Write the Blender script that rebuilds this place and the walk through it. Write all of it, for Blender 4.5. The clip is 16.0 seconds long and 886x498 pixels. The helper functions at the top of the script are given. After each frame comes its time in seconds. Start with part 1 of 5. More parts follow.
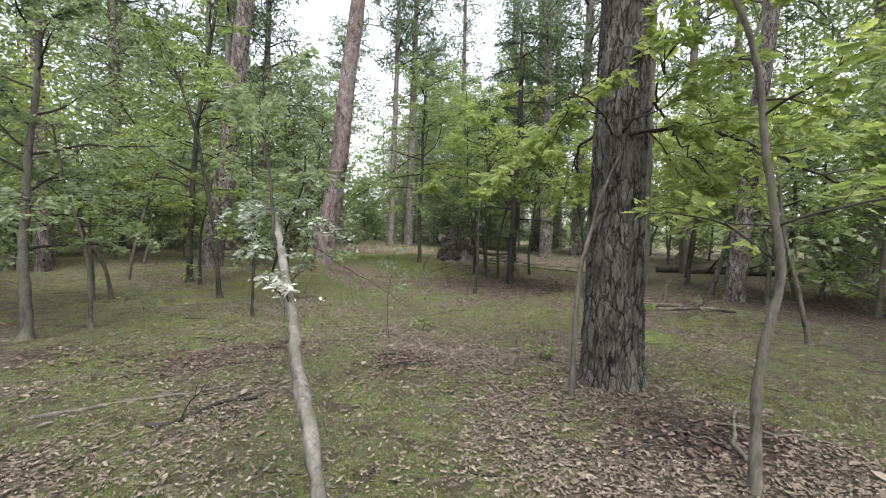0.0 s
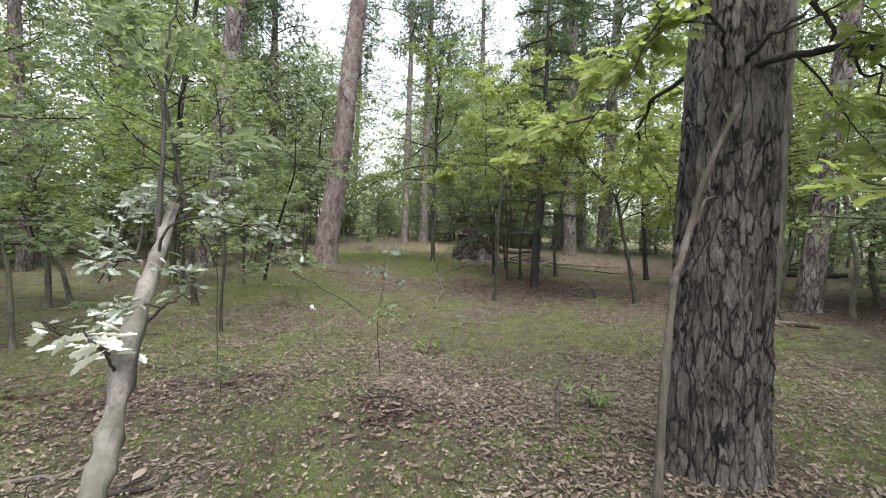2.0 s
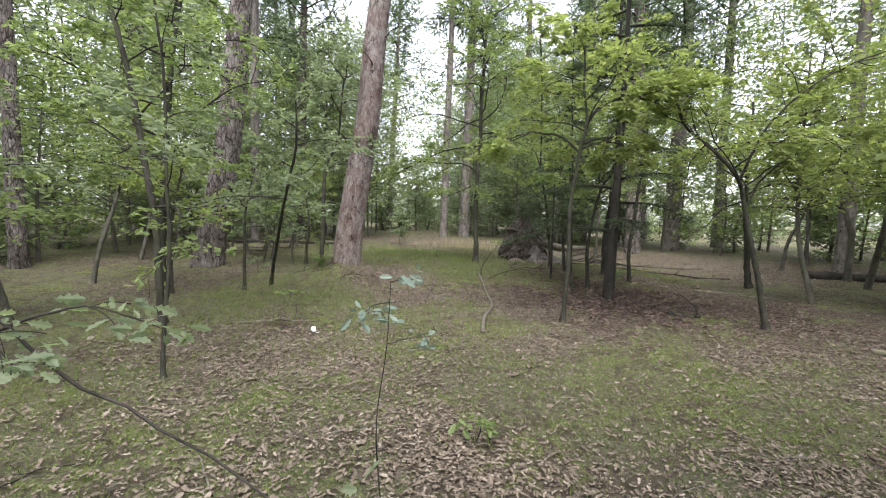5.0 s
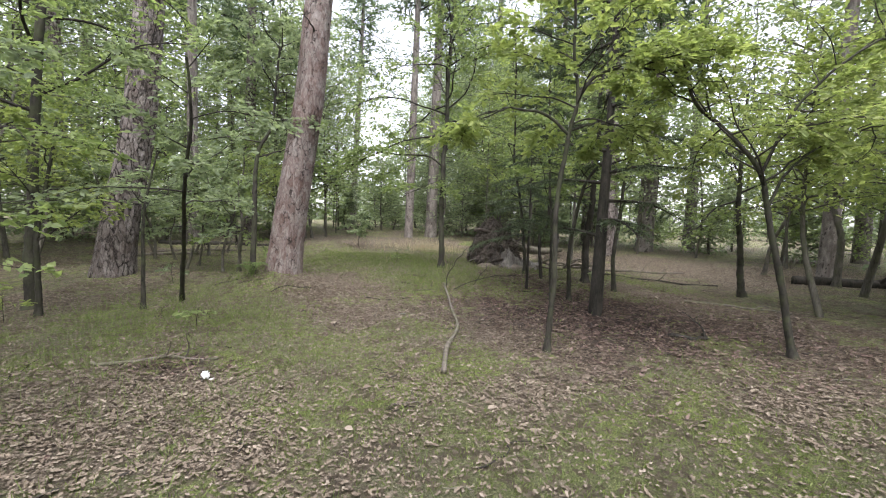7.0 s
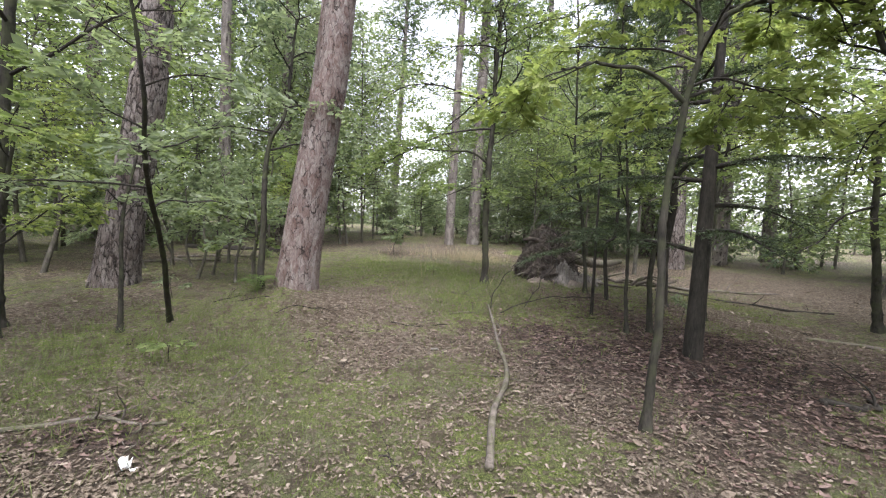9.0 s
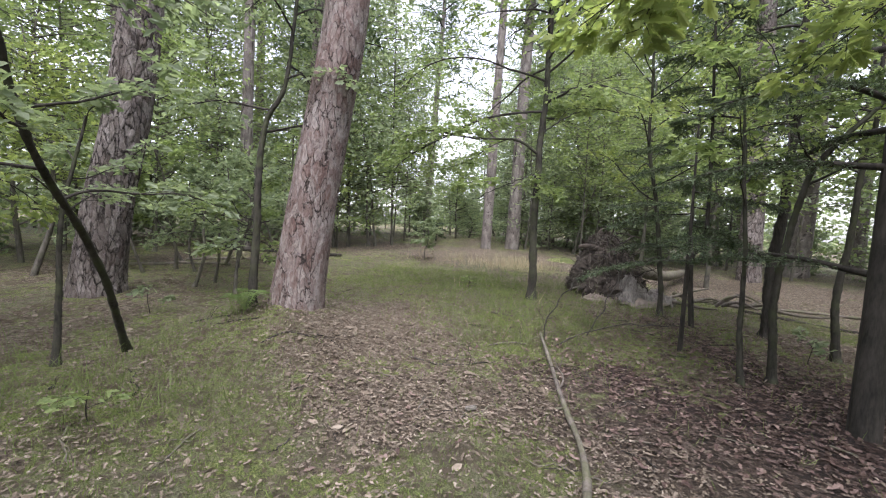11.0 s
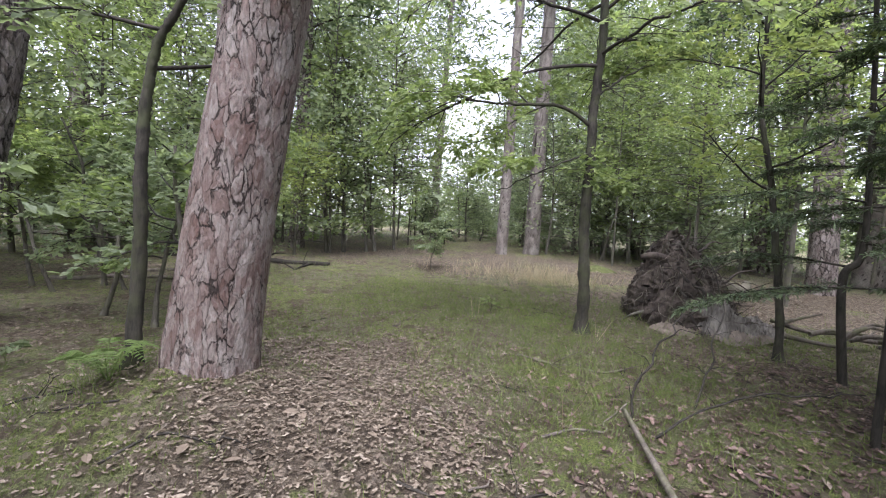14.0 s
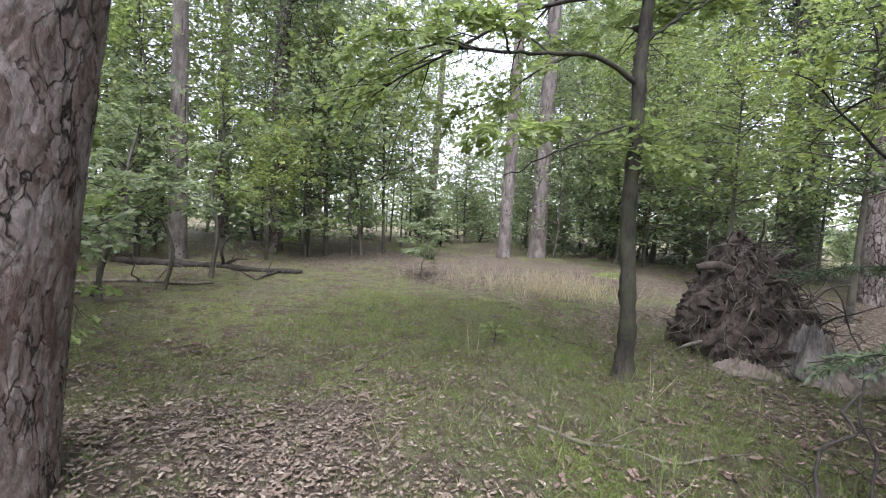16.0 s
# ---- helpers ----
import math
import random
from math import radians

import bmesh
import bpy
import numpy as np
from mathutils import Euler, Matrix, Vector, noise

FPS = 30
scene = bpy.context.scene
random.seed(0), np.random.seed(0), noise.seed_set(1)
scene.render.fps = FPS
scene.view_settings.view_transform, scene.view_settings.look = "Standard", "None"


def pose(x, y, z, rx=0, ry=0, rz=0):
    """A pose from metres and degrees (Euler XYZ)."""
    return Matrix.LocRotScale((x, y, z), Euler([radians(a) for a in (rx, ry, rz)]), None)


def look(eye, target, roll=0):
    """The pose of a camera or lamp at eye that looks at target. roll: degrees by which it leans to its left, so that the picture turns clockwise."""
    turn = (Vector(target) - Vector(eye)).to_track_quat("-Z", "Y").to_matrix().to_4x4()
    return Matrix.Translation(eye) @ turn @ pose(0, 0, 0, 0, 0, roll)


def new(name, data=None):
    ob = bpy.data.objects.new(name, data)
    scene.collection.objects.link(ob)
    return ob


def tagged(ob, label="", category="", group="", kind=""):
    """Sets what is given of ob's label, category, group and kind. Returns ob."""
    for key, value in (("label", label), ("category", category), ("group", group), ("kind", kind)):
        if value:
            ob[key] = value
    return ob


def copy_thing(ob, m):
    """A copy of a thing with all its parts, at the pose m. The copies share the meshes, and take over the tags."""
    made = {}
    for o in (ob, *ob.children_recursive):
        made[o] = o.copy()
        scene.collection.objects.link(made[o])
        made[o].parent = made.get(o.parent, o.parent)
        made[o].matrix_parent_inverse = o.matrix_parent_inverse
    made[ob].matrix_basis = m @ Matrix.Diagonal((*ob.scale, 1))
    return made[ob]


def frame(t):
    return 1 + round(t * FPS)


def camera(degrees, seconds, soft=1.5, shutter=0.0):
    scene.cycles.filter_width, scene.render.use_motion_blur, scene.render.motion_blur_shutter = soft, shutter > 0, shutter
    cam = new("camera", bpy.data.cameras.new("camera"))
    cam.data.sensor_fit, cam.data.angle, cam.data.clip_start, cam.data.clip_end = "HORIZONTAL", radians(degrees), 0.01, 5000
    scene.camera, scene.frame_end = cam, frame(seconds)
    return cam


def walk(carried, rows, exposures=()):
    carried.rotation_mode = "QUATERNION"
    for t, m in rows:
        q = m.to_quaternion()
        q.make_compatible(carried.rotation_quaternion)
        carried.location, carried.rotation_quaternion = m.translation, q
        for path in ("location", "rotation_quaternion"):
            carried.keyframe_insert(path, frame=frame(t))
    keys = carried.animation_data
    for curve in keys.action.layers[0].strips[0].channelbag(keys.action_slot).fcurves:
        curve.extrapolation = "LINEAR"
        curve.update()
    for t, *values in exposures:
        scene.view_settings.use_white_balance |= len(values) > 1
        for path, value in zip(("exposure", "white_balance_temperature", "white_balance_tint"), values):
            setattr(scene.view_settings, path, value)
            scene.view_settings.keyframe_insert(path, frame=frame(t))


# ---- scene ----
cam = camera(91.5, 16.0, 1.15)
METRES, EYE, TILT, LEAN, TURN = 11.9, 1.5, 0.0, 0.0, 0.0
ROWS = [
    (0.0, 0.0, 0.0, 0.0, 0.06, -2.6, -1.37),
    (0.5, 0.0026, 0.029, -0.0007, -0.02, -2.62, -1.3),
    (1.0, 0.0066, 0.0606, -0.0015, 0.34, -2.7, -1.33),
    (1.5, 0.0101, 0.0887, 0.0014, 1.09, -2.84, -1.35),
    (2.0, 0.007, 0.1205, -0.0009, 2.48, -3.12, -1.32),
    (2.5, 0.0029, 0.1501, -0.0003, 4.16, -3.42, -1.33),
    (3.0, 0.0003, 0.1841, -0.001, 6.16, -3.8, -1.44),
    (3.5, -0.0045, 0.2129, -0.0028, 7.87, -4.09, -1.46),
    (6.0, -0.0147, 0.3634, 0.0017, 7.19, -4.19, -1.33),
    (6.5, -0.0112, 0.3921, 0.004, 5.24, -4.17, -1.48),
    (7.0, -0.0115, 0.4279, 0.0, 3.79, -4.22, -1.72),
    (7.5, -0.0118, 0.4599, 0.0018, 3.7, -4.22, -1.98),
    (8.0, -0.0116, 0.4909, 0.0041, 4.95, -4.07, -2.19),
    (8.5, -0.0177, 0.5217, 0.0007, 6.96, -3.89, -2.27),
    (9.0, -0.0234, 0.5538, 0.0018, 9.42, -3.74, -2.35),
    (11.5, -0.0583, 0.7077, 0.0028, 14.42, -3.74, -3.04),
    (12.0, -0.0675, 0.736, 0.0051, 14.75, -3.63, -2.99),
    (12.5, -0.0755, 0.7635, 0.0025, 15.0, -3.59, -2.95),
    (13.0, -0.082, 0.7931, 0.0047, 15.1, -3.49, -2.89),
    (13.5, -0.0913, 0.8217, 0.001, 15.08, -3.52, -2.82),
    (14.0, -0.0988, 0.8538, 0.0004, 15.05, -3.56, -2.88),
    (14.5, -0.1008, 0.8842, 0.0026, 15.01, -3.55, -2.84),
    (15.0, -0.1064, 0.9155, 0.0008, 14.96, -3.51, -2.78),
    (15.5, -0.1148, 0.9474, 0.002, 14.95, -3.5, -2.75),
    (16.0, -0.1216, 0.9823, 0.0001, 15.02, -3.52, -2.75),
]
walk(cam, [(t, pose(0, 0, EYE, TILT, LEAN, TURN) @ pose(METRES * x, METRES * y, METRES * z, 90 + pitch, roll, yaw)) for t, x, y, z, yaw, pitch, roll in ROWS],
     exposures=[(0.0, 2.02, 6380, 14), (2.0, 2.08, 6360, 14), (3.5, 2.14, 6350, 14), (6.0, 2.2, 6360, 15), (9.0, 2.3, 6280, 18.5), (11.5, 2.27, 6130, 20.5), (13.5, 2.3, 6060, 21.5), (16.0, 2.44, 5970, 22.5)])

# ---- sky and sun: a bright overcast day ----
world = bpy.data.worlds.new("sky")
scene.world = world
world.use_nodes = True
wt = world.node_tree
sky = wt.nodes.new("ShaderNodeTexSky")
sky.sky_type, sky.sun_disc = "NISHITA", False
sky.sun_elevation, sky.sun_rotation = radians(66), radians(170)
sky.air_density, sky.dust_density, sky.ozone_density = 1.0, 2.0, 1.0
grey = wt.nodes.new("ShaderNodeHueSaturation")
grey.inputs["Saturation"].default_value = 0.3
grey.inputs["Value"].default_value = 1.0
wt.links.new(sky.outputs[0], grey.inputs["Color"])
background = wt.nodes["Background"]
wt.links.new(grey.outputs[0], background.inputs["Color"])
background.inputs["Strength"].default_value = 0.15
sun = new("sun", bpy.data.lights.new("sun", "SUN"))
sun.data.energy, sun.data.angle, sun.data.color = 1.5, radians(50), (1.0, 0.98, 0.94)
sun.matrix_world = look((0, 0, 0), (-0.07, 0.40, -0.91))

# ---- materials ----


def material(name, rough=0.8):
    m = bpy.data.materials.new(name)
    m.use_nodes = True
    b = m.node_tree.nodes["Principled BSDF"]
    b.inputs["Roughness"].default_value = rough
    b.inputs["Specular IOR Level"].default_value = 0.25
    return m, m.node_tree, b


def node(nt, kind, **values):
    n = nt.nodes.new(kind)
    for k, v in values.items():
        n.inputs[k.replace("_", " ")].default_value = v
    return n


def coords(nt, scale=(1, 1, 1)):
    c = nt.nodes.new("ShaderNodeTexCoord")
    m = nt.nodes.new("ShaderNodeMapping")
    m.inputs["Scale"].default_value = scale
    nt.links.new(c.outputs["Object"], m.inputs["Vector"])
    return m.outputs["Vector"]


def noise_tex(nt, scale, detail=4, vec=None, rough=0.6):
    n = node(nt, "ShaderNodeTexNoise", Scale=scale, Detail=detail, Roughness=rough)
    if vec is not None:
        nt.links.new(vec, n.inputs["Vector"])
    return n.outputs["Fac"]


def ramp(nt, fac, stops):
    r = nt.nodes.new("ShaderNodeValToRGB")
    while len(r.color_ramp.elements) < len(stops):
        r.color_ramp.elements.new(0.5)
    for e, (p, c) in zip(r.color_ramp.elements, stops):
        e.position, e.color = p, (*c, 1)
    nt.links.new(fac, r.inputs["Fac"])
    return r.outputs["Color"]


def mix(nt, fac, a, b, mode="MIX"):
    m = nt.nodes.new("ShaderNodeMix")
    m.data_type, m.blend_type = "RGBA", mode
    for sock, v in ((m.inputs[0], fac), (m.inputs[6], a), (m.inputs[7], b)):
        if isinstance(v, (int, float)):
            sock.default_value = v
        elif isinstance(v, tuple):
            sock.default_value = (*v, 1)
        else:
            nt.links.new(v, sock)
    return m.outputs[2]


def bump(nt, b, height, strength, distance):
    n = node(nt, "ShaderNodeBump", Strength=strength, Distance=distance)
    nt.links.new(height, n.inputs["Height"])
    nt.links.new(n.outputs[0], b.inputs["Normal"])


def attribute(nt, name):
    a = nt.nodes.new("ShaderNodeAttribute")
    a.attribute_name = name
    return a.outputs["Fac"]


def maths(nt, op, a, b):
    m = nt.nodes.new("ShaderNodeMath")
    m.operation = op
    for s, v in zip(m.inputs, (a, b)):
        if isinstance(v, (int, float)):
            s.default_value = v
        else:
            nt.links.new(v, s)
    return m.outputs[0]


def leaf_material(name, dark, mid, light, through_light=0.45, rough=0.5, middle=0.5):
    """Thin leaf: diffuse above, light coming through, each leaf of its own tint."""
    m, nt, b = material(name, rough)
    g = nt.nodes.new("ShaderNodeNewGeometry")
    col = ramp(nt, g.outputs["Random Per Island"], [(0.0, dark), (middle, mid), (1.0, light)])
    spots = noise_tex(nt, 9.0, 3, coords(nt))
    col = mix(nt, maths(nt, "MULTIPLY", spots, 0.5), col, mid)
    nt.links.new(col, b.inputs["Base Color"])
    t = nt.nodes.new("ShaderNodeBsdfTranslucent")
    warm = mix(nt, 1.0, col, (1.1, 1.15, 0.8), "MULTIPLY")
    nt.links.new(warm, t.inputs["Color"])
    s = nt.nodes.new("ShaderNodeMixShader")
    s.inputs[0].default_value = through_light
    nt.links.new(b.outputs[0], s.inputs[1])
    nt.links.new(t.outputs[0], s.inputs[2])
    nt.links.new(s.outputs[0], nt.nodes["Material Output"].inputs["Surface"])
    return m


def bark_material(name, crack, plate_a, plate_b, stain, scale=1.0, lichen=None):
    """Bark whose cracks and plates follow the relief stored on the mesh."""
    m, nt, b = material(name, 0.9)
    vec = coords(nt, (1, 1, 0.45))
    fine = noise_tex(nt, 55 * scale, 6, vec)
    broad = noise_tex(nt, 2.2, 4, coords(nt))
    plate = ramp(nt, attribute(nt, "plate"), [(0.0, plate_a), (1.0, plate_b)])
    plate = mix(nt, maths(nt, "MULTIPLY", fine, 0.75), plate, stain)
    if lichen:
        plate = mix(nt, ramp(nt, broad, [(0.45, (0, 0, 0)), (0.7, (0.8, 0.8, 0.8))]), plate, lichen)
    rag = maths(nt, "ADD", attribute(nt, "relief"), maths(nt, "MULTIPLY", maths(nt, "SUBTRACT", noise_tex(nt, 26 * scale, 5, vec), 0.5), 0.7))
    depth = ramp(nt, rag, [(0.27, (0, 0, 0)), (0.55, (1, 1, 1))])
    mottle = ramp(nt, noise_tex(nt, 120 * scale, 3, vec), [(0.3, (0.62, 0.62, 0.62)), (0.7, (1.25, 1.25, 1.25))])
    patchy = ramp(nt, noise_tex(nt, 7.0, 4, vec), [(0.38, (0.6, 0.58, 0.57)), (0.62, (1.12, 1.1, 1.1))])
    plate = mix(nt, 1.0, plate, patchy, "MULTIPLY")
    col = mix(nt, depth, crack, mix(nt, 1.0, plate, mottle, "MULTIPLY"))
    nt.links.new(col, b.inputs["Base Color"])
    bump(nt, b, maths(nt, "ADD", fine, rag), 0.8, 0.012)
    return m


def flaky_bark_material(name, crack, tones, scale=11.0, stretch=0.55, width=0.05, depth=0.012, gaps=0.42):
    """Pine bark: jagged plates of several tones parted by narrow cracks, each plate made of thin overlapping flakes."""
    m, nt, b = material(name, 0.9)
    vec = coords(nt, (1, 1, stretch))
    for s, amount in ((5.0, 0.10), (16.0, 0.06), (60.0, 0.016)):
        wob = node(nt, "ShaderNodeTexNoise", Scale=s, Detail=3.0)
        nt.links.new(vec, wob.inputs["Vector"])
        vec = mix(nt, amount, vec, wob.outputs["Color"], "ADD")

    def cells(s, feature):
        v = node(nt, "ShaderNodeTexVoronoi", Scale=s)
        v.feature = feature
        nt.links.new(vec, v.inputs["Vector"])
        return v

    def channels(v):
        sep = nt.nodes.new("ShaderNodeSeparateColor")
        nt.links.new(v.outputs["Color"], sep.inputs[0])
        return sep.outputs

    big, small = channels(cells(scale, "F1")), channels(cells(scale * 2.7, "F1"))
    big_edge, small_edge = cells(scale, "DISTANCE_TO_EDGE").outputs["Distance"], cells(scale * 2.7, "DISTANCE_TO_EDGE").outputs["Distance"]
    fine = noise_tex(nt, 70, 6, vec, 0.7)
    broad = noise_tex(nt, 2.6, 4, coords(nt))
    tone = maths(nt, "ADD", maths(nt, "MULTIPLY", big[0], 0.3), maths(nt, "MULTIPLY", small[0], 0.25))
    tone = maths(nt, "ADD", tone, maths(nt, "MULTIPLY", maths(nt, "SUBTRACT", broad, 0.27), 0.95))
    col = ramp(nt, tone, [(0.2, tones[0]), (0.45, tones[1]), (0.75, tones[2])])
    col = mix(nt, 1.0, col, ramp(nt, fine, [(0.3, (0.6, 0.6, 0.6)), (0.7, (1.3, 1.3, 1.3))]), "MULTIPLY")
    ragged = maths(nt, "MULTIPLY", maths(nt, "SUBTRACT", fine, 0.5), 0.07)
    gape = maths(nt, "ADD", big_edge, maths(nt, "ADD", ragged, maths(nt, "MULTIPLY", maths(nt, "SUBTRACT", noise_tex(nt, 8, 3, vec), gaps), 0.34)))
    open_ = ramp(nt, gape, [(0.0, (0, 0, 0)), (width, (1, 1, 1))])
    # thin shadow lines at flake edges, painted into the bark colour
    flake_shade = ramp(nt, maths(nt, "ADD", small_edge, maths(nt, "ADD", ragged, maths(nt, "MULTIPLY", maths(nt, "SUBTRACT", noise_tex(nt, 11, 3, vec), 0.42), 0.35))), [(0.01, (0.58, 0.58, 0.58)), (0.04, (1, 1, 1))])
    col = mix(nt, 1.0, col, flake_shade, "MULTIPLY")
    nt.links.new(mix(nt, open_, crack, col), b.inputs["Base Color"])
    height = maths(nt, "ADD", maths(nt, "MULTIPLY", open_, 0.8), maths(nt, "ADD", maths(nt, "MULTIPLY", big[1], 0.35), maths(nt, "MULTIPLY", small[1], 0.5)))
    bump(nt, b, maths(nt, "ADD", height, maths(nt, "MULTIPLY", fine, 0.45)), 1.0, depth)
    return m


def twig_material(name, a, c, moss=None):
    m, nt, b = material(name, 0.9)
    n = maths(nt, "ADD", maths(nt, "MULTIPLY", noise_tex(nt, 9, 5, coords(nt, (1, 1, 0.4))), 0.6), maths(nt, "MULTIPLY", noise_tex(nt, 60, 4, coords(nt, (1, 1, 0.2))), 0.4))
    col = ramp(nt, n, [(0.36, a), (0.62, c)])
    if moss:
        col = mix(nt, ramp(nt, noise_tex(nt, 5, 3, coords(nt)), [(0.45, (0, 0, 0)), (0.65, (0.8, 0.8, 0.8))]), col, moss)
    nt.links.new(col, b.inputs["Base Color"])
    bump(nt, b, noise_tex(nt, 70, 4, coords(nt, (1, 1, 0.25))), 0.5, 0.006)
    return m


def ground_material():
    m, nt, b = material("forest_floor", 0.95)
    vec = coords(nt)
    fine = noise_tex(nt, 75, 6, vec, 0.8)
    small = noise_tex(nt, 7, 5, vec)
    broad = noise_tex(nt, 0.9, 4, vec)
    flat = nt.nodes.new("ShaderNodeMapping")
    flat.inputs["Scale"].default_value = (1, 1, 0.2)
    wob = node(nt, "ShaderNodeTexNoise", Scale=12.0, Detail=3.0)
    nt.links.new(vec, wob.inputs["Vector"])
    nt.links.new(mix(nt, 0.06, vec, wob.outputs["Color"], "ADD"), flat.inputs["Vector"])
    cell = node(nt, "ShaderNodeTexVoronoi", Scale=32.0)
    nt.links.new(flat.outputs[0], cell.inputs["Vector"])
    flake = nt.nodes.new("ShaderNodeSeparateColor")
    nt.links.new(cell.outputs["Color"], flake.inputs[0])
    leafy = ramp(nt, flake.outputs[0], [(0.0, (0.07, 0.054, 0.037)), (0.35, (0.115, 0.09, 0.063)), (0.7, (0.16, 0.128, 0.093)), (1.0, (0.25, 0.21, 0.16))])
    dark = ramp(nt, flake.outputs[0], [(0.0, (0.018, 0.012, 0.01)), (0.6, (0.06, 0.038, 0.03)), (1.0, (0.15, 0.105, 0.085))])
    # dark litter: rotting patches, plus shade painted in under the spruces
    litter = mix(nt, attribute(nt, "rot_shade"), leafy, dark)
    litter = mix(nt, 1.0, litter, ramp(nt, fine, [(0.36, (0.35, 0.35, 0.35)), (0.64, (1.45, 1.45, 1.45))]), "MULTIPLY")
    moss = ramp(nt, fine, [(0.39, (0.04, 0.05, 0.016)), (0.5, (0.15, 0.178, 0.054)), (0.68, (0.29, 0.325, 0.105))])
    dull = ramp(nt, fine, [(0.36, (0.04, 0.042, 0.022)), (0.5, (0.13, 0.13, 0.07)), (0.68, (0.25, 0.245, 0.15))])
    moss = mix(nt, ramp(nt, broad, [(0.4, (0, 0, 0)), (0.6, (1, 1, 1))]), moss, dull)
    pale = ramp(nt, flake.outputs[1], [(0.70, (0, 0, 0)), (0.74, (1, 1, 1))])
    patch = noise_tex(nt, 3.2, 5, vec, 0.7)
    moss = mix(nt, ramp(nt, patch, [(0.50, (0, 0, 0)), (0.58, (0.85, 0.85, 0.85))]), moss, (0.085, 0.068, 0.047))
    moss = mix(nt, maths(nt, "MULTIPLY", pale, 0.8), moss, leafy)
    f = maths(nt, "ADD", attribute(nt, "moss"), maths(nt, "MULTIPLY", maths(nt, "SUBTRACT", small, 0.5), 1.9))
    f = ramp(nt, f, [(0.42, (0, 0, 0)), (0.62, (1, 1, 1))])
    nt.links.new(mix(nt, f, litter, moss), b.inputs["Base Color"])
    bump(nt, b, maths(nt, "ADD", maths(nt, "ADD", fine, small), maths(nt, "MULTIPLY", flake.outputs[2], 0.5)), 1.0, 0.06)
    return m


M_GROUND = ground_material()
M_PINE = flaky_bark_material("pine_bark", (0.03, 0.023, 0.02), ((0.098, 0.062, 0.053), (0.155, 0.12, 0.107), (0.225, 0.20, 0.184)), 16.0, 0.40, 0.05, 0.022, 0.455)
M_PINE_GREY = flaky_bark_material("old_pine_bark", (0.02, 0.016, 0.014), ((0.075, 0.058, 0.05), (0.15, 0.128, 0.115), (0.235, 0.21, 0.195)), 12.0, 0.36, 0.12, 0.022, 0.45)
M_OAKBARK = flaky_bark_material("furrowed_bark", (0.016, 0.014, 0.012), ((0.048, 0.041, 0.034), (0.092, 0.083, 0.071), (0.15, 0.139, 0.122)), 17.0, 0.28, 0.10, 0.034, 0.45)
M_FAR_PINE = bark_material("distant_pine_bark", (0.04, 0.035, 0.03), (0.15, 0.135, 0.12), (0.25, 0.23, 0.21), (0.11, 0.095, 0.082), 1.0, (0.2, 0.19, 0.17))
M_STEM = twig_material("sapling_bark", (0.011, 0.0095, 0.0075), (0.046, 0.042, 0.033), (0.042, 0.048, 0.023))
M_TWIG = twig_material("dark_twigs", (0.010, 0.009, 0.007), (0.042, 0.037, 0.030))
M_SNAG = twig_material("bleached_dead_wood", (0.03, 0.027, 0.022), (0.18, 0.165, 0.142), (0.085, 0.085, 0.06))
M_THICKET = twig_material("undergrowth_bark", (0.03, 0.027, 0.022), (0.12, 0.11, 0.092), (0.08, 0.085, 0.05))
M_DEADWOOD = twig_material("rotting_wood", (0.04, 0.034, 0.028), (0.15, 0.13, 0.11), (0.075, 0.08, 0.04))
M_SOIL = twig_material("root_soil", (0.018, 0.014, 0.011), (0.095, 0.078, 0.065))
M_CLAY = twig_material("grey_clay", (0.03, 0.027, 0.023), (0.19, 0.175, 0.155))
M_SAND = twig_material("pale_sand", (0.09, 0.075, 0.06), (0.185, 0.155, 0.127))
M_LEAF = leaf_material("oak_leaf", (0.12, 0.165, 0.066), (0.19, 0.245, 0.10), (0.27, 0.325, 0.138), 0.58)
M_LEAF_YOUNG = leaf_material("young_oak_leaf", (0.15, 0.195, 0.072), (0.235, 0.285, 0.102), (0.33, 0.37, 0.142), 0.62)
M_LEAF_DULL = leaf_material("shaded_oak_leaf", (0.125, 0.162, 0.10), (0.195, 0.24, 0.147), (0.265, 0.312, 0.193), 0.58)
M_LEAF_PALE = leaf_material("mildewed_leaf", (0.13, 0.16, 0.115), (0.23, 0.265, 0.21), (0.44, 0.47, 0.42), 0.3)
M_LEAF_BLUE = leaf_material("bluish_oak_leaf", (0.10, 0.14, 0.11), (0.16, 0.205, 0.165), (0.23, 0.28, 0.24), 0.3)
M_LEAF_WHITE = leaf_material("bleached_leaf", (0.36, 0.37, 0.33), (0.58, 0.59, 0.55), (0.76, 0.76, 0.73), 0.25)
M_NEEDLE = leaf_material("spruce_needles", (0.034, 0.056, 0.030), (0.062, 0.09, 0.046), (0.10, 0.13, 0.062), 0.25)
M_PINE_NEEDLE = leaf_material("pine_needles", (0.048, 0.080, 0.040), (0.088, 0.128, 0.064), (0.144, 0.184, 0.096), 0.3)
M_LITTER = leaf_material("dry_oak_leaf", (0.105, 0.083, 0.062), (0.15, 0.121, 0.09), (0.27, 0.232, 0.185), 0.1, 0.75, 0.7)
# colour of rotting leaves, also used to paint shade under the spruces
M_LITTER_DARK = leaf_material("rotting_and_shaded_oak_leaf", (0.035, 0.022, 0.017), (0.085, 0.055, 0.045), (0.20, 0.145, 0.12), 0.05, 0.6)
M_GRASS = leaf_material("grass_blade", (0.07, 0.105, 0.03), (0.12, 0.16, 0.05), (0.19, 0.225, 0.08), 0.4)
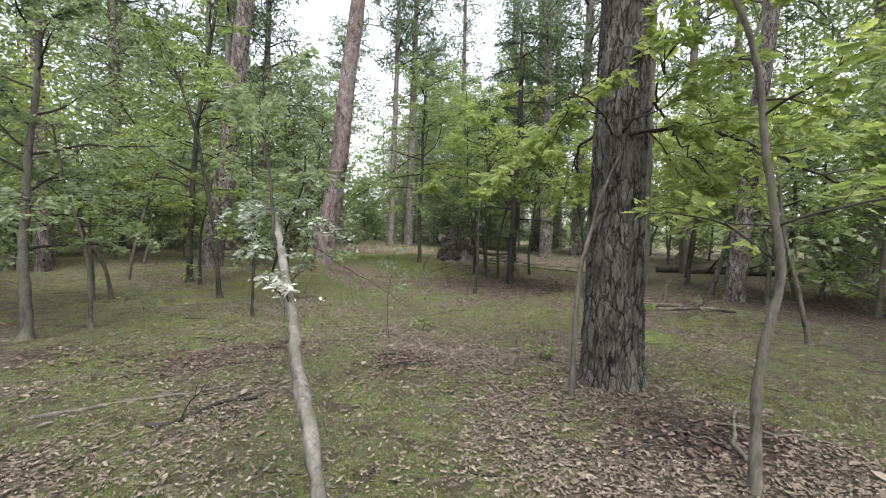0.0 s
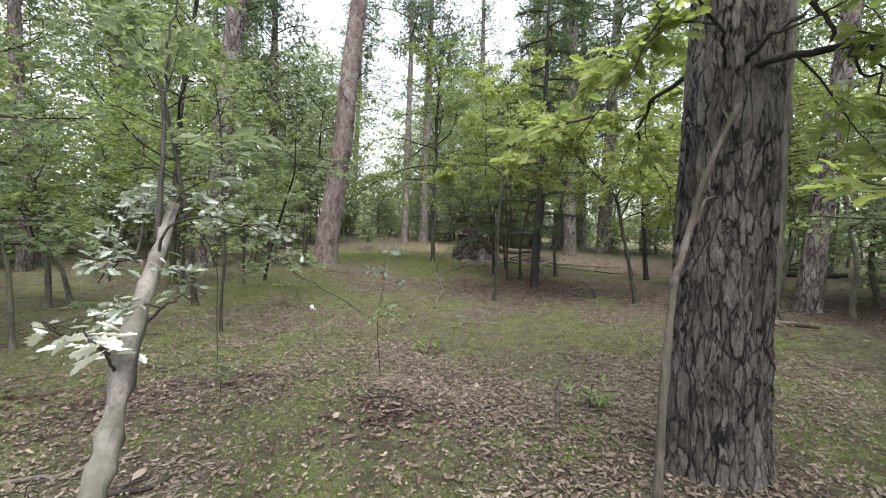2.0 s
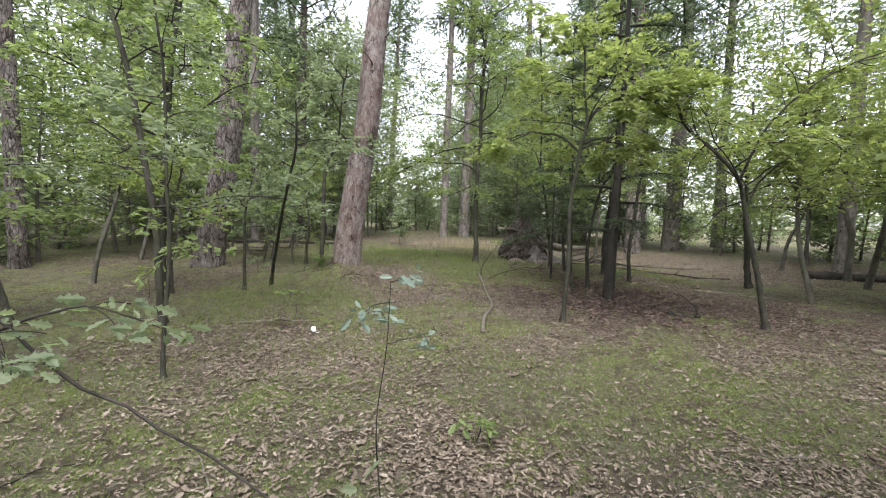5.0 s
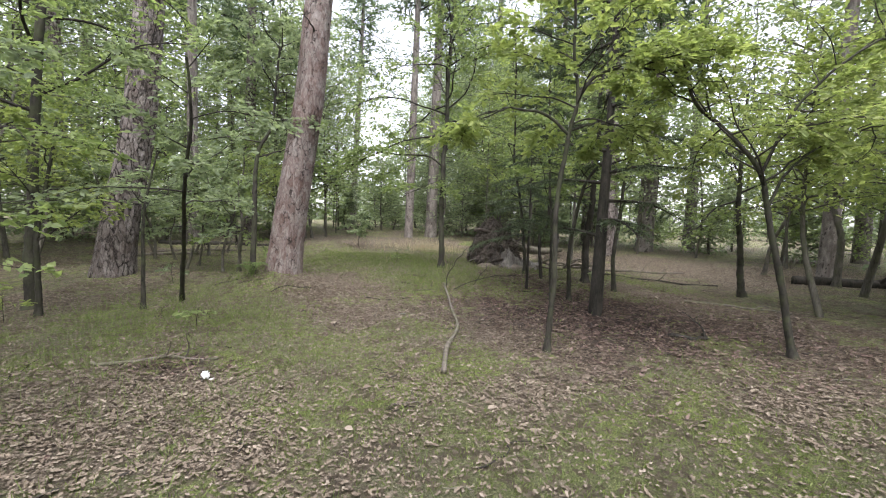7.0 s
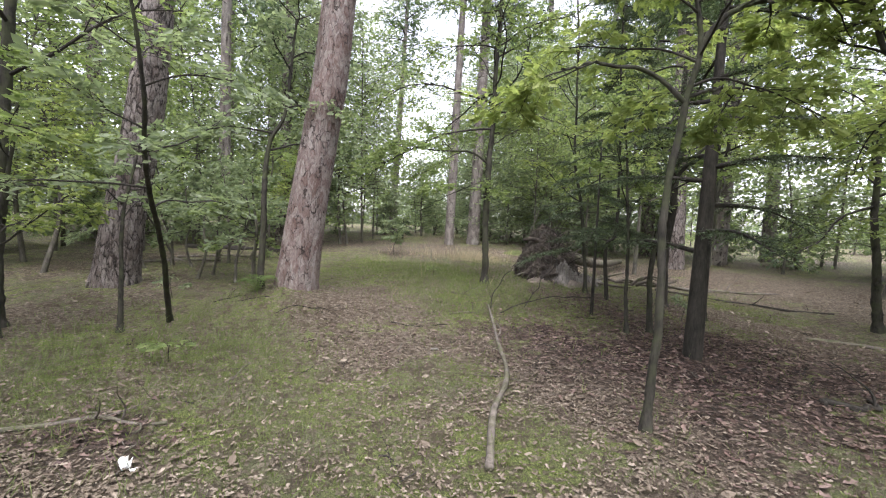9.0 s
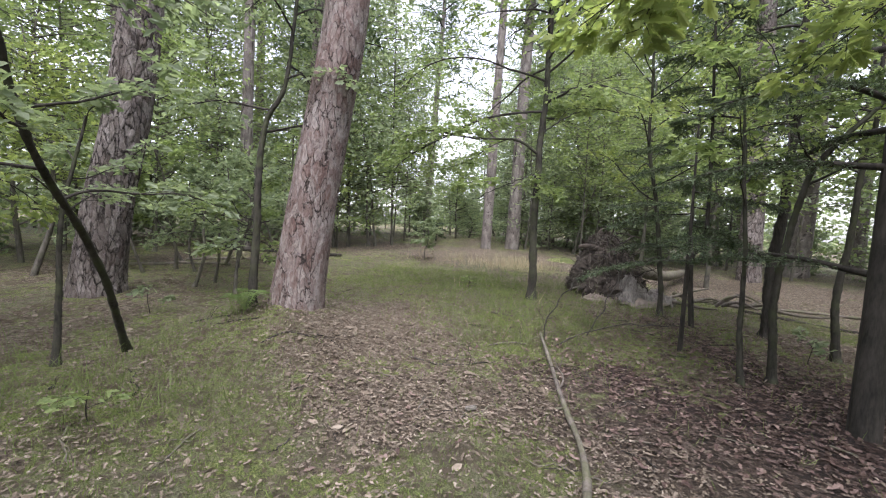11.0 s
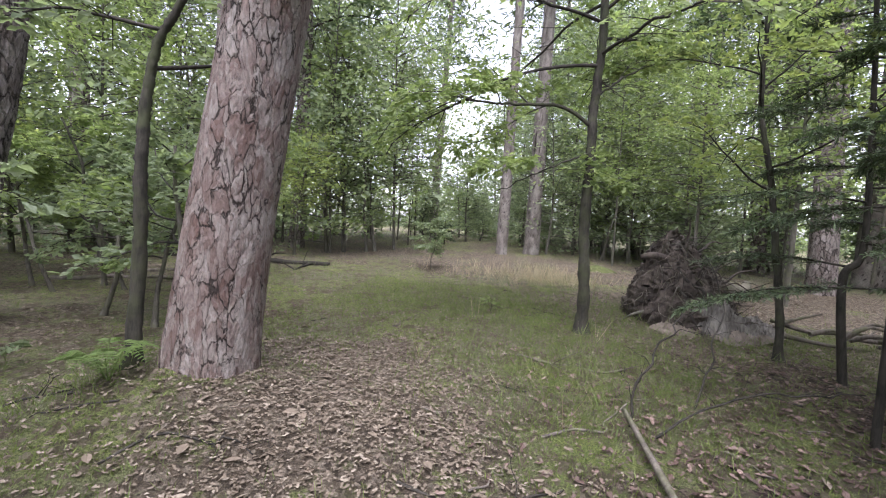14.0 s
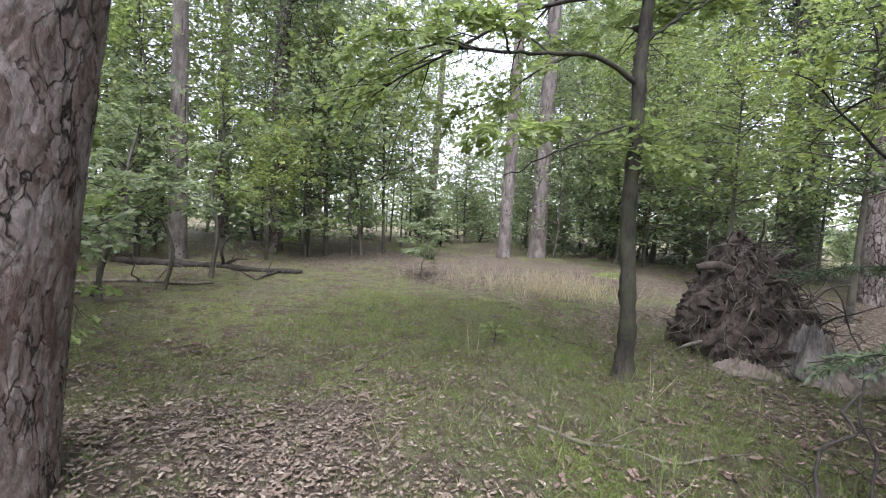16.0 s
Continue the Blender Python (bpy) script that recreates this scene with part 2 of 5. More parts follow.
M_STRAW = leaf_material("dry_grass", (0.26, 0.21, 0.14), (0.40, 0.33, 0.23), (0.52, 0.45, 0.33), 0.35)
M_MOSS = leaf_material("moss_shoot", (0.055, 0.08, 0.018), (0.115, 0.152, 0.038), (0.195, 0.235, 0.07), 0.35)
M_MOSSPAD = twig_material("moss_pad", (0.028, 0.034, 0.011), (0.085, 0.098, 0.032))
M_FERN = leaf_material("fern_frond", (0.07, 0.11, 0.03), (0.10, 0.15, 0.045), (0.14, 0.19, 0.065), 0.45)
M_WHITE, _nt, _b = material("white_plastic", 0.4)
_nt.links.new(ramp(_nt, noise_tex(_nt, 20, 4, coords(_nt)), [(0.3, (0.62, 0.61, 0.58)), (0.6, (0.8, 0.8, 0.79))]), _b.inputs["Base Color"])

# ---- mesh helpers ----
RNG = np.random.default_rng(7)


def smooth01(u):
    u = np.clip(u, 0, 1)
    return u * u * (3 - 2 * u)


def wave(x, y, seed, scale):
    """Smooth value noise from -1 to 1, for arrays."""
    r = np.random.default_rng(seed)
    ph, dr, fr = r.uniform(0, 6.28, 7), r.uniform(0, 6.28, 7), r.uniform(0.6, 1.8, 7) / scale
    return sum(np.sin((x * np.cos(d) + y * np.sin(d)) * f + p) for p, d, f in zip(ph, dr, fr)) / 3.4


def land(x, y):
    """Height of the forest floor: rising ahead and to one side, with mounds at the feet of old trees."""
    x, y = np.asarray(x, float), np.asarray(y, float)
    h = 0.36 * (1 - smooth01((x + 2) / 8)) * smooth01((y - 10.5) / 7) + 0.18 * smooth01((y - 17) / 12)
    h = h + 0.38 * np.exp(-((x + 3.6) ** 2 + (y - 12.4) ** 2) / 1.2) + 0.12 * np.exp(-((x + 6.5) ** 2 + (y - 12.8) ** 2) / 2.4)
    h = h + 0.12 * np.exp(-((x - 1.6) ** 2 + (y - 4.0) ** 2) / 0.7)
    return h + 0.025 * wave(x, y, 3, 0.7) + 0.016 * wave(x, y, 4, 0.2)


def land_at(x, y):
    return float(land(np.array([x]), np.array([y]))[0])


def blob(x, y, cx, cy, sx, sy):
    return np.exp(-((x - cx) / sx) ** 2 - ((y - cy) / sy) ** 2)


def mossy(x, y):
    """Share of moss and grass in the floor's cover, the rest being fallen leaves."""
    m = 0.68 + 0.26 * wave(x, y, 11, 0.9) + 0.24 * wave(x, y, 12, 0.28)
    for cx, cy, sx, sy, a in ((1.4, 2.6, 1.5, 1.2, -0.45), (0.0, 4.9, 0.7, 0.5, -0.25), (2.3, 11.3, 2.2, 1.9, -0.6), (-1.6, 11.7, 1.0, 1.2, -0.4),
                              (-2.9, 13.2, 0.9, 1.0, -0.5), (-3.0, 4.6, 1.5, 0.7, -0.4), (9.0, 9.0, 4.0, 4.0, -0.5), (8.0, 19.0, 5.0, 3.5, -0.6),
                              (-4.0, 16.5, 2.4, 2.6, 0.6), (-0.6, 14.0, 1.2, 1.3, -0.15), (0.8, 7.3, 1.0, 0.7, 0.3), (-3.6, 9.4, 1.6, 1.3, 0.25),
                              (-1.0, 2.6, 0.9, 0.8, 0.25), (3.6, 4.2, 1.0, 0.8, 0.2), (-4, 23, 6, 3, -0.4), (4, 21, 4, 3, -0.3), (3.6, 15.9, 1.6, 0.7, 0.4)):
        m = m + a * blob(x, y, cx, cy, sx, sy)
    return np.clip(m, 0, 1)


def rot_and_shade(x, y):
    """Patches of wet, dark, rotting leaves, and shade under the spruces painted as dark litter."""
    d = 0.12 * wave(x, y, 15, 0.6)
    for cx, cy, sx, sy, a in ((2.4, 11.4, 2.3, 1.9, 1.0), (-0.5, 4.5, 0.42, 0.3, 1.1), (-0.6, 4.95, 0.3, 0.2, 1.0), (-3.4, 4.7, 1.4, 0.6, 0.9), (2.0, 3.1, 0.8, 0.5, 0.9), (8.5, 9.5, 3.5, 3.0, 0.9), (-2.9, 9.0, 0.5, 0.3, 0.9),
                              # first three: spruce and oak shade put into the litter colour
                              (1.1, 13.1, 1.5, 1.2, 0.9), (-0.4, 14.0, 1.2, 1.2, 0.7), (1.6, 15.0, 1.3, 0.8, 0.6), (-4.6, 15.0, 0.4, 0.3, 0.8), (2.6, 6.6, 0.4, 0.25, 0.8), (-1.9, 5.2, 0.25, 0.2, 1.0)):
        d = d + a * blob(x, y, cx, cy, sx, sy)
    return np.clip(d, 0, 1)


def mesh_of(name, verts, faces, mat, smooth=True, **attributes):
    """A mesh from arrays; faces is an array of equal faces or a list of such arrays."""
    me = bpy.data.meshes.new(name)
    verts = np.asarray(verts, np.float32).reshape(-1, 3)
    groups = faces if isinstance(faces, list) else [faces]
    groups = [np.asarray(g, np.int32) for g in groups if len(g)]
    loops = np.concatenate([g.ravel() for g in groups])
    sizes = np.concatenate([np.full(len(g), g.shape[1], np.int32) for g in groups])
    me.vertices.add(len(verts))
    me.vertices.foreach_set("co", verts.ravel())
    me.loops.add(len(loops))
    me.loops.foreach_set("vertex_index", loops)
    me.polygons.add(len(sizes))
    me.polygons.foreach_set("loop_start", np.concatenate([[0], np.cumsum(sizes)[:-1]]).astype(np.int32))
    me.polygons.foreach_set("use_smooth", np.full(len(sizes), smooth))
    me.update(calc_edges=True)
    for key, values in attributes.items():
        a = me.attributes.new(key, "FLOAT", "POINT")
        a.data.foreach_set("value", np.asarray(values, np.float32))
    me.materials.append(mat)
    return me


def part(name, me, parent=None, label=""):
    ob = new(name, me)
    if parent is not None:
        ob.parent = parent
    return tagged(ob, label)


def spline(points, n):
    """n points along a smooth curve through the given ones."""
    p = np.asarray(points, float)
    if len(p) < 3:
        u = np.linspace(0, 1, n)[:, None]
        return p[0] * (1 - u) + p[-1] * u
    q = np.vstack([2 * p[0] - p[1], p, 2 * p[-1] - p[-2]])
    s = np.linspace(0, len(p) - 1 - 1e-6, n)
    i = s.astype(int)
    u = (s - i)[:, None]
    a, b, c, d = q[i], q[i + 1], q[i + 2], q[i + 3]
    return 0.5 * (2 * b + (c - a) * u + (2 * a - 5 * b + 4 * c - d) * u ** 2 + (3 * b - a - 3 * c + d) * u ** 3)


def unit(v):
    return v / np.maximum(np.linalg.norm(v, axis=-1, keepdims=True), 1e-9)


def frames_along(c):
    t = unit(np.gradient(c, axis=0))
    ref = np.where(np.abs(t[:, 2:3]) > 0.9, np.array([[1.0, 0, 0]]), np.array([[0, 0, 1.0]]))
    if abs(t[0, 2]) > 0.5:
        ref = np.tile([[1.0, 0, 0]], (len(c), 1))
    a = unit(np.cross(ref, t))
    return t, a, np.cross(t, a)


def tube(c, radii, n=6):
    """Verts and quads of a tapered tube along the centre line c; the end closes to a point."""
    c, radii = np.asarray(c, float), np.asarray(radii, float)
    t, a, b = frames_along(c)
    th = np.linspace(0, 2 * np.pi, n, endpoint=False)
    v = c[:, None] + radii[:, None, None] * (np.cos(th)[None, :, None] * a[:, None] + np.sin(th)[None, :, None] * b[:, None])
    i, j = np.meshgrid(np.arange(len(c) - 1), np.arange(n), indexing="ij")
    k = (j + 1) % n
    f = np.stack([i * n + j, i * n + k, (i + 1) * n + k, (i + 1) * n + j], -1).reshape(-1, 4)
    return v.reshape(-1, 3), f


def tubes_mesh(name, tubes, mat):
    vs, fs, o = [], [], 0
    for v, f in tubes:
        vs.append(v)
        fs.append(f + o)
        o += len(v)
    return mesh_of(name, np.vstack(vs), np.vstack(fs), mat)


def plates(u, v, wrap, seed, warp=0.33):
    """Cells of a jittered grid round a trunk: distance to the border, and the cell's own number. u wraps after `wrap` cells."""
    r = np.random.default_rng(seed)
    H = int(v.max()) + 4
    jit, rnd = r.uniform(0.12, 0.88, (H + 2, wrap, 2)), r.uniform(0, 1, (H + 2, wrap))
    ring = u / wrap * 2 * np.pi
    rx_, ry_ = np.cos(ring) * wrap / 6.28, np.sin(ring) * wrap / 6.28
    v = v + warp * (wave(rx_ + v * 0.6, ry_ - v * 0.5, seed + 1, 0.55) + 0.3 * wave(rx_ - v, ry_ + v * 0.8, seed + 2, 0.22)) + 1.5
    u = u + warp * (wave(rx_ + v * 0.7, ry_ + v * 0.6, seed + 3, 0.55) + 0.3 * wave(rx_ + v, ry_ - v * 0.9, seed + 4, 0.22))
    iu, iv = np.floor(u).astype(int), np.floor(v).astype(int)
    f1, f2, num = np.full(u.shape, 9.0), np.full(u.shape, 9.0), np.zeros(u.shape)
    au, av, bu, bv = (np.zeros(u.shape) for q in range(4))
    for du in (-1, 0, 1):
        for dv in (-1, 0, 1):
            cu, cv = iu + du, np.clip(iv + dv, 0, H + 1)
            j = jit[cv, cu % wrap]
            pu, pv = cu + j[..., 0] - u, cv + j[..., 1] - v
            d = np.hypot(pu, pv)
            near = d < f1
            second = ~near & (d < f2)
            bu, bv = np.where(near, au, np.where(second, pu, bu)), np.where(near, av, np.where(second, pv, bv))
            f2 = np.where(near, f1, np.where(second, d, f2))
            au, av = np.where(near, pu, au), np.where(near, pv, av)
            num = np.where(near, rnd[cv, cu % wrap], num)
            f1 = np.where(near, d, f1)
    upright = np.abs(au - bu) / (np.abs(au - bu) + np.abs(av - bv) + 1e-6)
    broken = smooth01(0.86 + 0.5 * wave(rx_ * 1.3 + v * 0.5, ry_ * 1.3 - v * 0.4, seed + 6, 0.8) + 0.9 * (upright - 0.5))
    gap = f2 - f1
    return gap + (1 - broken) * 0.5, num


def trunk_mesh(name, points, profile, mat, cell=(0.08, 0.12), depth=0.02, n=180, fine_to=4.5, step=0.013, flare=0.25, seed=1, top=16.0, roots=5, coarse=0.12):
    """A trunk along points (lowest first) with plated or furrowed bark cut into it. profile: (height, radius) pairs."""
    pts = np.asarray(points, float)
    line = spline(pts, 400)
    z0 = pts[0][2]
    zs = np.concatenate([np.arange(-0.25, fine_to, step), np.arange(fine_to, max(fine_to + 0.1, top), coarse)])
    zs = zs[zs <= line[-1, 2] - z0]
    cx, cy = np.interp(zs + z0, line[:, 2], line[:, 0]), np.interp(zs + z0, line[:, 2], line[:, 1])
    hp, rp = zip(*profile)
    rad = np.interp(zs, hp, rp)
    th = np.linspace(0, 2 * np.pi, n, endpoint=False)
    T, Z = np.meshgrid(th, zs)
    rr = np.random.default_rng(seed)
    ph = rr.uniform(0, 6.28, 4)
    foot = np.exp(-np.clip(Z, 0, 9) / 0.22)
    R = rad[:, None] * (1 + flare * foot * (0.75 + 0.5 * np.cos(roots * T + ph[0] + np.sin(T + ph[1]))) + 0.025 * np.sin(2 * T + ph[2] + Z * 0.6) + 0.02 * np.sin(3 * T + ph[3] - Z * 0.9))
    wrap = max(6, int(round(2 * np.pi * float(np.mean(rp[:2])) / cell[0])))
    e, num = plates(T / (2 * np.pi) * wrap, (Z + 0.25) / cell[1], wrap, seed)
    e2, num2 = plates(T / (2 * np.pi) * wrap * 2, (Z + 0.25) / cell[1] * 2.6, wrap * 2, seed + 9)
    relief = smooth01(e / 0.17)
    R = R - depth * (1 - relief) + depth * 0.5 * (num - 0.5) * relief + depth * 0.6 * (num2 - 0.5) * relief + depth * 0.25 * (smooth01(e2 / 0.12) - 1) * relief
    R = R + depth * 0.25 * np.sin(T * 37 + Z * 21 + 3 * np.sin(Z * 13)) * 0.4
    verts = np.stack([cx[:, None] + R * np.cos(T), cy[:, None] + R * np.sin(T), Z + z0], -1).reshape(-1, 3)
    i, j = np.meshgrid(np.arange(len(zs) - 1), np.arange(n), indexing="ij")
    k = (j + 1) % n
    f = np.stack([i * n + j, i * n + k, (i + 1) * n + k, (i + 1) * n + j], -1).reshape(-1, 4)
    cover = relief * (0.55 + 0.45 * smooth01(e2 / 0.10))
    return mesh_of(name, verts, f, mat, plate=num.ravel() * 0.5 + num2.ravel() * 0.5, relief=cover.ravel())


# Leaf outlines: along the rib, across, and lifted; each half is one face.
OAK_FINE = [(0, 0, 0), (0.12, 0.03, 0), (0.24, 0.16, 0.03), (0.33, 0.09, 0.02), (0.48, 0.25, 0.05), (0.57, 0.13, 0.02), (0.74, 0.24, 0.03), (0.82, 0.12, 0), (0.94, 0.11, -0.03), (1, 0, -0.06)]
OAK_PLAIN = [(0, 0, 0), (0.22, 0.14, 0.03), (0.34, 0.09, 0.02), (0.58, 0.25, 0.05), (0.8, 0.14, 0), (1, 0, -0.06)]
OAK_FAR = [(0, 0, 0), (0.35, 0.22, 0.05), (0.7, 0.22, 0.03), (1, 0, -0.06)]
BLADE = [(0, 0, 0), (0.3, 0.02, 0), (1, 0, 0.1)]


def leaves_data(pos, axis, normal, size, outline):
    h = np.array(outline, float)
    mirror = h[1:-1][::-1] * [1, -1, 1]
    k = len(h)
    tpl = np.vstack([h, mirror])
    axis = unit(axis)
    side = unit(np.cross(normal, axis))
    nrm = np.cross(axis, side)
    v = pos[:, None] + size[:, None, None] * (tpl[None, :, 0:1] * axis[:, None] + tpl[None, :, 1:2] * side[:, None] + tpl[None, :, 2:3] * nrm[:, None])
    one = np.arange(k)
    two = np.concatenate([[0, k - 1], np.arange(k, len(tpl))])
    if len(two) != k:
        two = two[:k]
    base = (np.arange(len(pos)) * len(tpl))[:, None]
    f = np.concatenate([one[None] + base, two[None] + base], 1).reshape(-1, k)
    return v.reshape(-1, 3), f


def leaves_mesh(name, pos, axis, normal, size, outline, mat):
    v, f = leaves_data(np.asarray(pos), np.asarray(axis), np.asarray(normal), np.asarray(size), outline)
    return mesh_of(name, v, f, mat, smooth=False)


def spray(rng, start, heading, length, radius, twigs, per_twig, leaf, droop=0.1, flat=0.75, bare=0.25):
    """One branch: its wood as tubes, and its leaves (place, axis, normal, size)."""
    heading = unit(np.asarray(heading, float))
    steps, per_twig, twigs = 7, int(per_twig * 1.5), int(twigs * 1.35)
    pts = [np.asarray(start, float)]
    h = heading.copy()
    for i in range(steps):
        h = unit(h + rng.normal(0, 0.16, 3) + np.array([0, 0, -droop * i / steps]))
        pts.append(pts[-1] + h * length / steps)
    c = spline(pts, 12)
    wood = [tube(c, np.linspace(radius, radius * 0.25, 12), 5)]
    P, A, N, S = [], [], [], []
    for k in range(twigs):
        s = bare + (1 - bare) * (k + rng.uniform(0, 1)) / twigs
        i = min(int(s * 11), 10)
        o = c[i] + (c[i + 1] - c[i]) * (s * 11 - i)
        along = unit(c[min(i + 1, 11)] - c[i])
        out = unit(np.cross(along, [0, 0, 1])) * (1 if k % 2 else -1)
        d = unit(along * rng.uniform(0.2, 1.0) + out * rng.uniform(0.3, 1.1) + np.array([0, 0, rng.normal(0.06, 0.25)]))
        tl = length * rng.uniform(0.18, 0.45) * (1.15 - 0.5 * s)
        e = o + d * tl + np.array([0, 0, -0.06 * tl])
        m = o + d * tl * 0.5 + rng.normal(0, 0.04 * tl, 3)
        tc = spline([o, m, e], 5)
        wood.append(tube(tc, np.linspace(radius * 0.32, 0.0012, 5), 3))
        q = rng.uniform(0.2, 1.05, per_twig) ** 0.6
        lp = np.stack([np.interp(np.clip(q, 0, 1) * 4, np.arange(5), tc[:, a]) for a in range(3)], -1) + rng.normal(0, 0.018 + 0.03 * tl, (per_twig, 3))
        ang = rng.uniform(-2.0, 2.0, per_twig)
        perp = unit(np.cross(d, [0, 0, 1.0]))
        ax = np.cos(ang)[:, None] * d + np.sin(ang)[:, None] * perp + rng.normal(0, 0.22, (per_twig, 3)) + [0, 0, -0.18]
        P.append(lp)
        A.append(ax)
        N.append(np.array([0, 0, 1.0]) * flat + rng.normal(0, 0.62, (per_twig, 3)))
        S.append(leaf * rng.uniform(0.55, 1.25, per_twig))
    return wood, (np.vstack(P), np.vstack(A), np.vstack(N), np.concatenate(S))


def at_height(line, z):
    return np.array([np.interp(z, line[:, 2], line[:, a]) for a in range(3)])


def leafy_tree(name, path, radius, crown, limbs, reach, leaf=0.09, twigs=9, per_twig=9, outline=OAK_PLAIN, leaf_mat=None, bark=None, seed=0, label="", extra=(), group="", bias=None, taper=0.35, rise=0.3, sides=10):
    """A young broad-leaved tree: stem along path, limbs from crown[0] to crown[1] above the ground, each a part with its own leaves.
    extra: limbs with a course of their own, (points, radius, leafy)."""
    rng = np.random.default_rng(seed)
    leaf_mat, bark = leaf_mat or M_LEAF, bark or M_STEM
    base = np.array(path[0], float)
    base[2] = land_at(base[0], base[1])
    thing = new(name)
    thing.location = base
    tagged(thing, label, "tree", group)
    pts = [np.array([base[0], base[1], base[2] - 0.08])] + [np.array(p, float) for p in path[1:]]
    line = spline(pts, 60)
    line[:, :2] += np.stack([0.012 * np.sin(line[:, 2] * 4 + seed) + 0.003 * np.sin(line[:, 2] * 13 + seed), 0.012 * np.cos(line[:, 2] * 4.3 + seed)], -1)
    rad = radius * (1 - (1 - taper) * np.linspace(0, 1, 60)) * (1 + 0.5 * np.exp(-(line[:, 2] - base[2]) / 0.08))
    rad = rad * (1 + 0.07 * np.sin(np.arange(60) * 1.7 + seed))
    line = np.stack([np.interp(np.linspace(0, 59, 150), np.arange(60), line[:, q]) for q in range(3)], -1)
    rad = np.interp(np.linspace(0, 59, 150), np.arange(60), rad)
    v, f = tube(line - base, rad, sides)
    v = v + rng.normal(0, 1, v.shape) * np.minimum(0.05 * radius, 0.004)
    part("trunk", mesh_of("trunk", v, f, bark), thing)
    for points, r, leafy in extra:
        c = spline(points, 24)
        c = c + 0.012 * rng.normal(0, 1, c.shape) * np.linspace(0, 1, 24)[:, None]
        wood, data = [tube(c - base, np.linspace(r, r * 0.4, 24), 8)], []
        for i in range(leafy):
            s = 0.35 + 0.65 * (i + rng.uniform(0, 1)) / leafy
            o = c[min(int(s * 23), 22)]
            a = unit(c[min(int(s * 23) + 1, 23)] - o)
            d = a + rng.normal(0, 0.7, 3) * [1, 1, 0.5]
            w, l = spray(rng, o - base, d, reach * rng.uniform(0.35, 0.7), r * 0.4, twigs, per_twig, leaf)
            wood += w
            data.append(l)
        b = part("branch", tubes_mesh("branch", wood, bark), thing)
        if data:
            cols = [np.concatenate(x) for x in zip(*data)]
            part("foliage", leaves_mesh("foliage", *cols, outline, leaf_mat), b)
    turn = rng.uniform(0, 6.28)
    for i in range(limbs):
        s = (i + rng.uniform(0.1, 0.9)) / limbs
        z = base[2] + crown[0] + (crown[1] - crown[0]) * s
        o = at_height(line, min(z, line[-1, 2] - 0.02))
        turn += 2.4 + rng.normal(0, 0.4)
        d = np.array([math.cos(turn), math.sin(turn), rise + rng.normal(0, 0.2) + 0.6 * s * s])
        if bias is not None:
            d = d + np.array(bias)
        ln = reach * rng.uniform(0.6, 1.15) * (1.1 - 0.55 * s)
        wood, data = spray(rng, o - base, d, ln, max(radius * 0.32 * (1.1 - 0.5 * s), 0.005), twigs, per_twig, leaf)
        b = part("branch", tubes_mesh("branch", wood, M_TWIG), thing)
        part("foliage", leaves_mesh("foliage", *data, outline, leaf_mat), b)
    return thing


def spruce(path, radius, low, reach, label, seed=0, gap=0.16):
    """A young spruce: whorls of flat drooping boughs, each bough a part with its needles."""
    rng = np.random.default_rng(seed)
    base = np.array(path[0], float)
    base[2] = land_at(base[0], base[1])
    thing = tagged(new("spruce_tree"), label, "tree")
    thing.location = base
    line = spline([base - [0, 0, 0.08]] + [np.array(p, float) for p in path[1:]], 60)
    v, f = tube(line - base, radius * np.linspace(1, 0.3, 60), 9)
    part("trunk", mesh_of("trunk", v, f, M_TWIG), thing)
    top = line[-1, 2] - base[2]
    z, turn = low, 0.0
    while z < top - 0.1:
        o = at_height(line, base[2] + z) - base
        turn += 2.4 + rng.normal(0, 0.3)
        ln = reach * rng.uniform(0.6, 1.1) * (1 - 0.55 * (z - low) / max(top - low, 1))
        d = np.array([math.cos(turn), math.sin(turn), 0.02 + rng.normal(0, 0.08)])
        c = spline([o, o + d * ln * 0.5 + [0, 0, -0.02], o + d * ln + [0, 0, -0.16 * ln]], 14)
        wood = [tube(c, np.linspace(radius * 0.3, 0.003, 14), 5)]
        P, A, N, S = [], [], [], []
        for k in range(18):
            s = 0.22 + 0.78 * k / 18
            q = c[min(int(s * 13), 12)]
            a = unit(c[min(int(s * 13) + 1, 13)] - q)
            w = unit(np.cross(a, [0, 0, 1]))
            for side in (-1, 1):
                tl = ln * rng.uniform(0.2, 0.42) * (1.1 - 0.75 * s)
                e = q + (a * 0.75 + w * side * 0.8) * tl + [0, 0, -0.14 * tl + rng.normal(0, 0.03)]
                tw = spline([q, e], 3)
                wood.append(tube(tw, [0.0035, 0.0025, 0.001], 3))
                m = int(18 + 130 * tl)
                u = rng.uniform(0, 1, m)[:, None]
                P.append(q * (1 - u) + e * u)
                t = unit(e - q)
                A.append(t * 0.7 + rng.normal(0, 0.55, (m, 3)) * [1, 1, 0.6])
                N.append(np.tile([0, 0, 1.0], (m, 1)) + rng.normal(0, 0.3, (m, 3)))
                S.append(rng.uniform(0.035, 0.07, m))
        b = part("bough", tubes_mesh("bough", wood, M_TWIG), thing)
        vv, ff = leaves_data(np.vstack(P), np.vstack(A), np.vstack(N), np.concatenate(S), [(0, 0, 0), (0.5, 0.09, 0), (1, 0, 0)])
        part("needles", mesh_of("needles", vv, ff, M_NEEDLE, False), b)
        z += gap * rng.uniform(0.6, 1.4)
    return thing


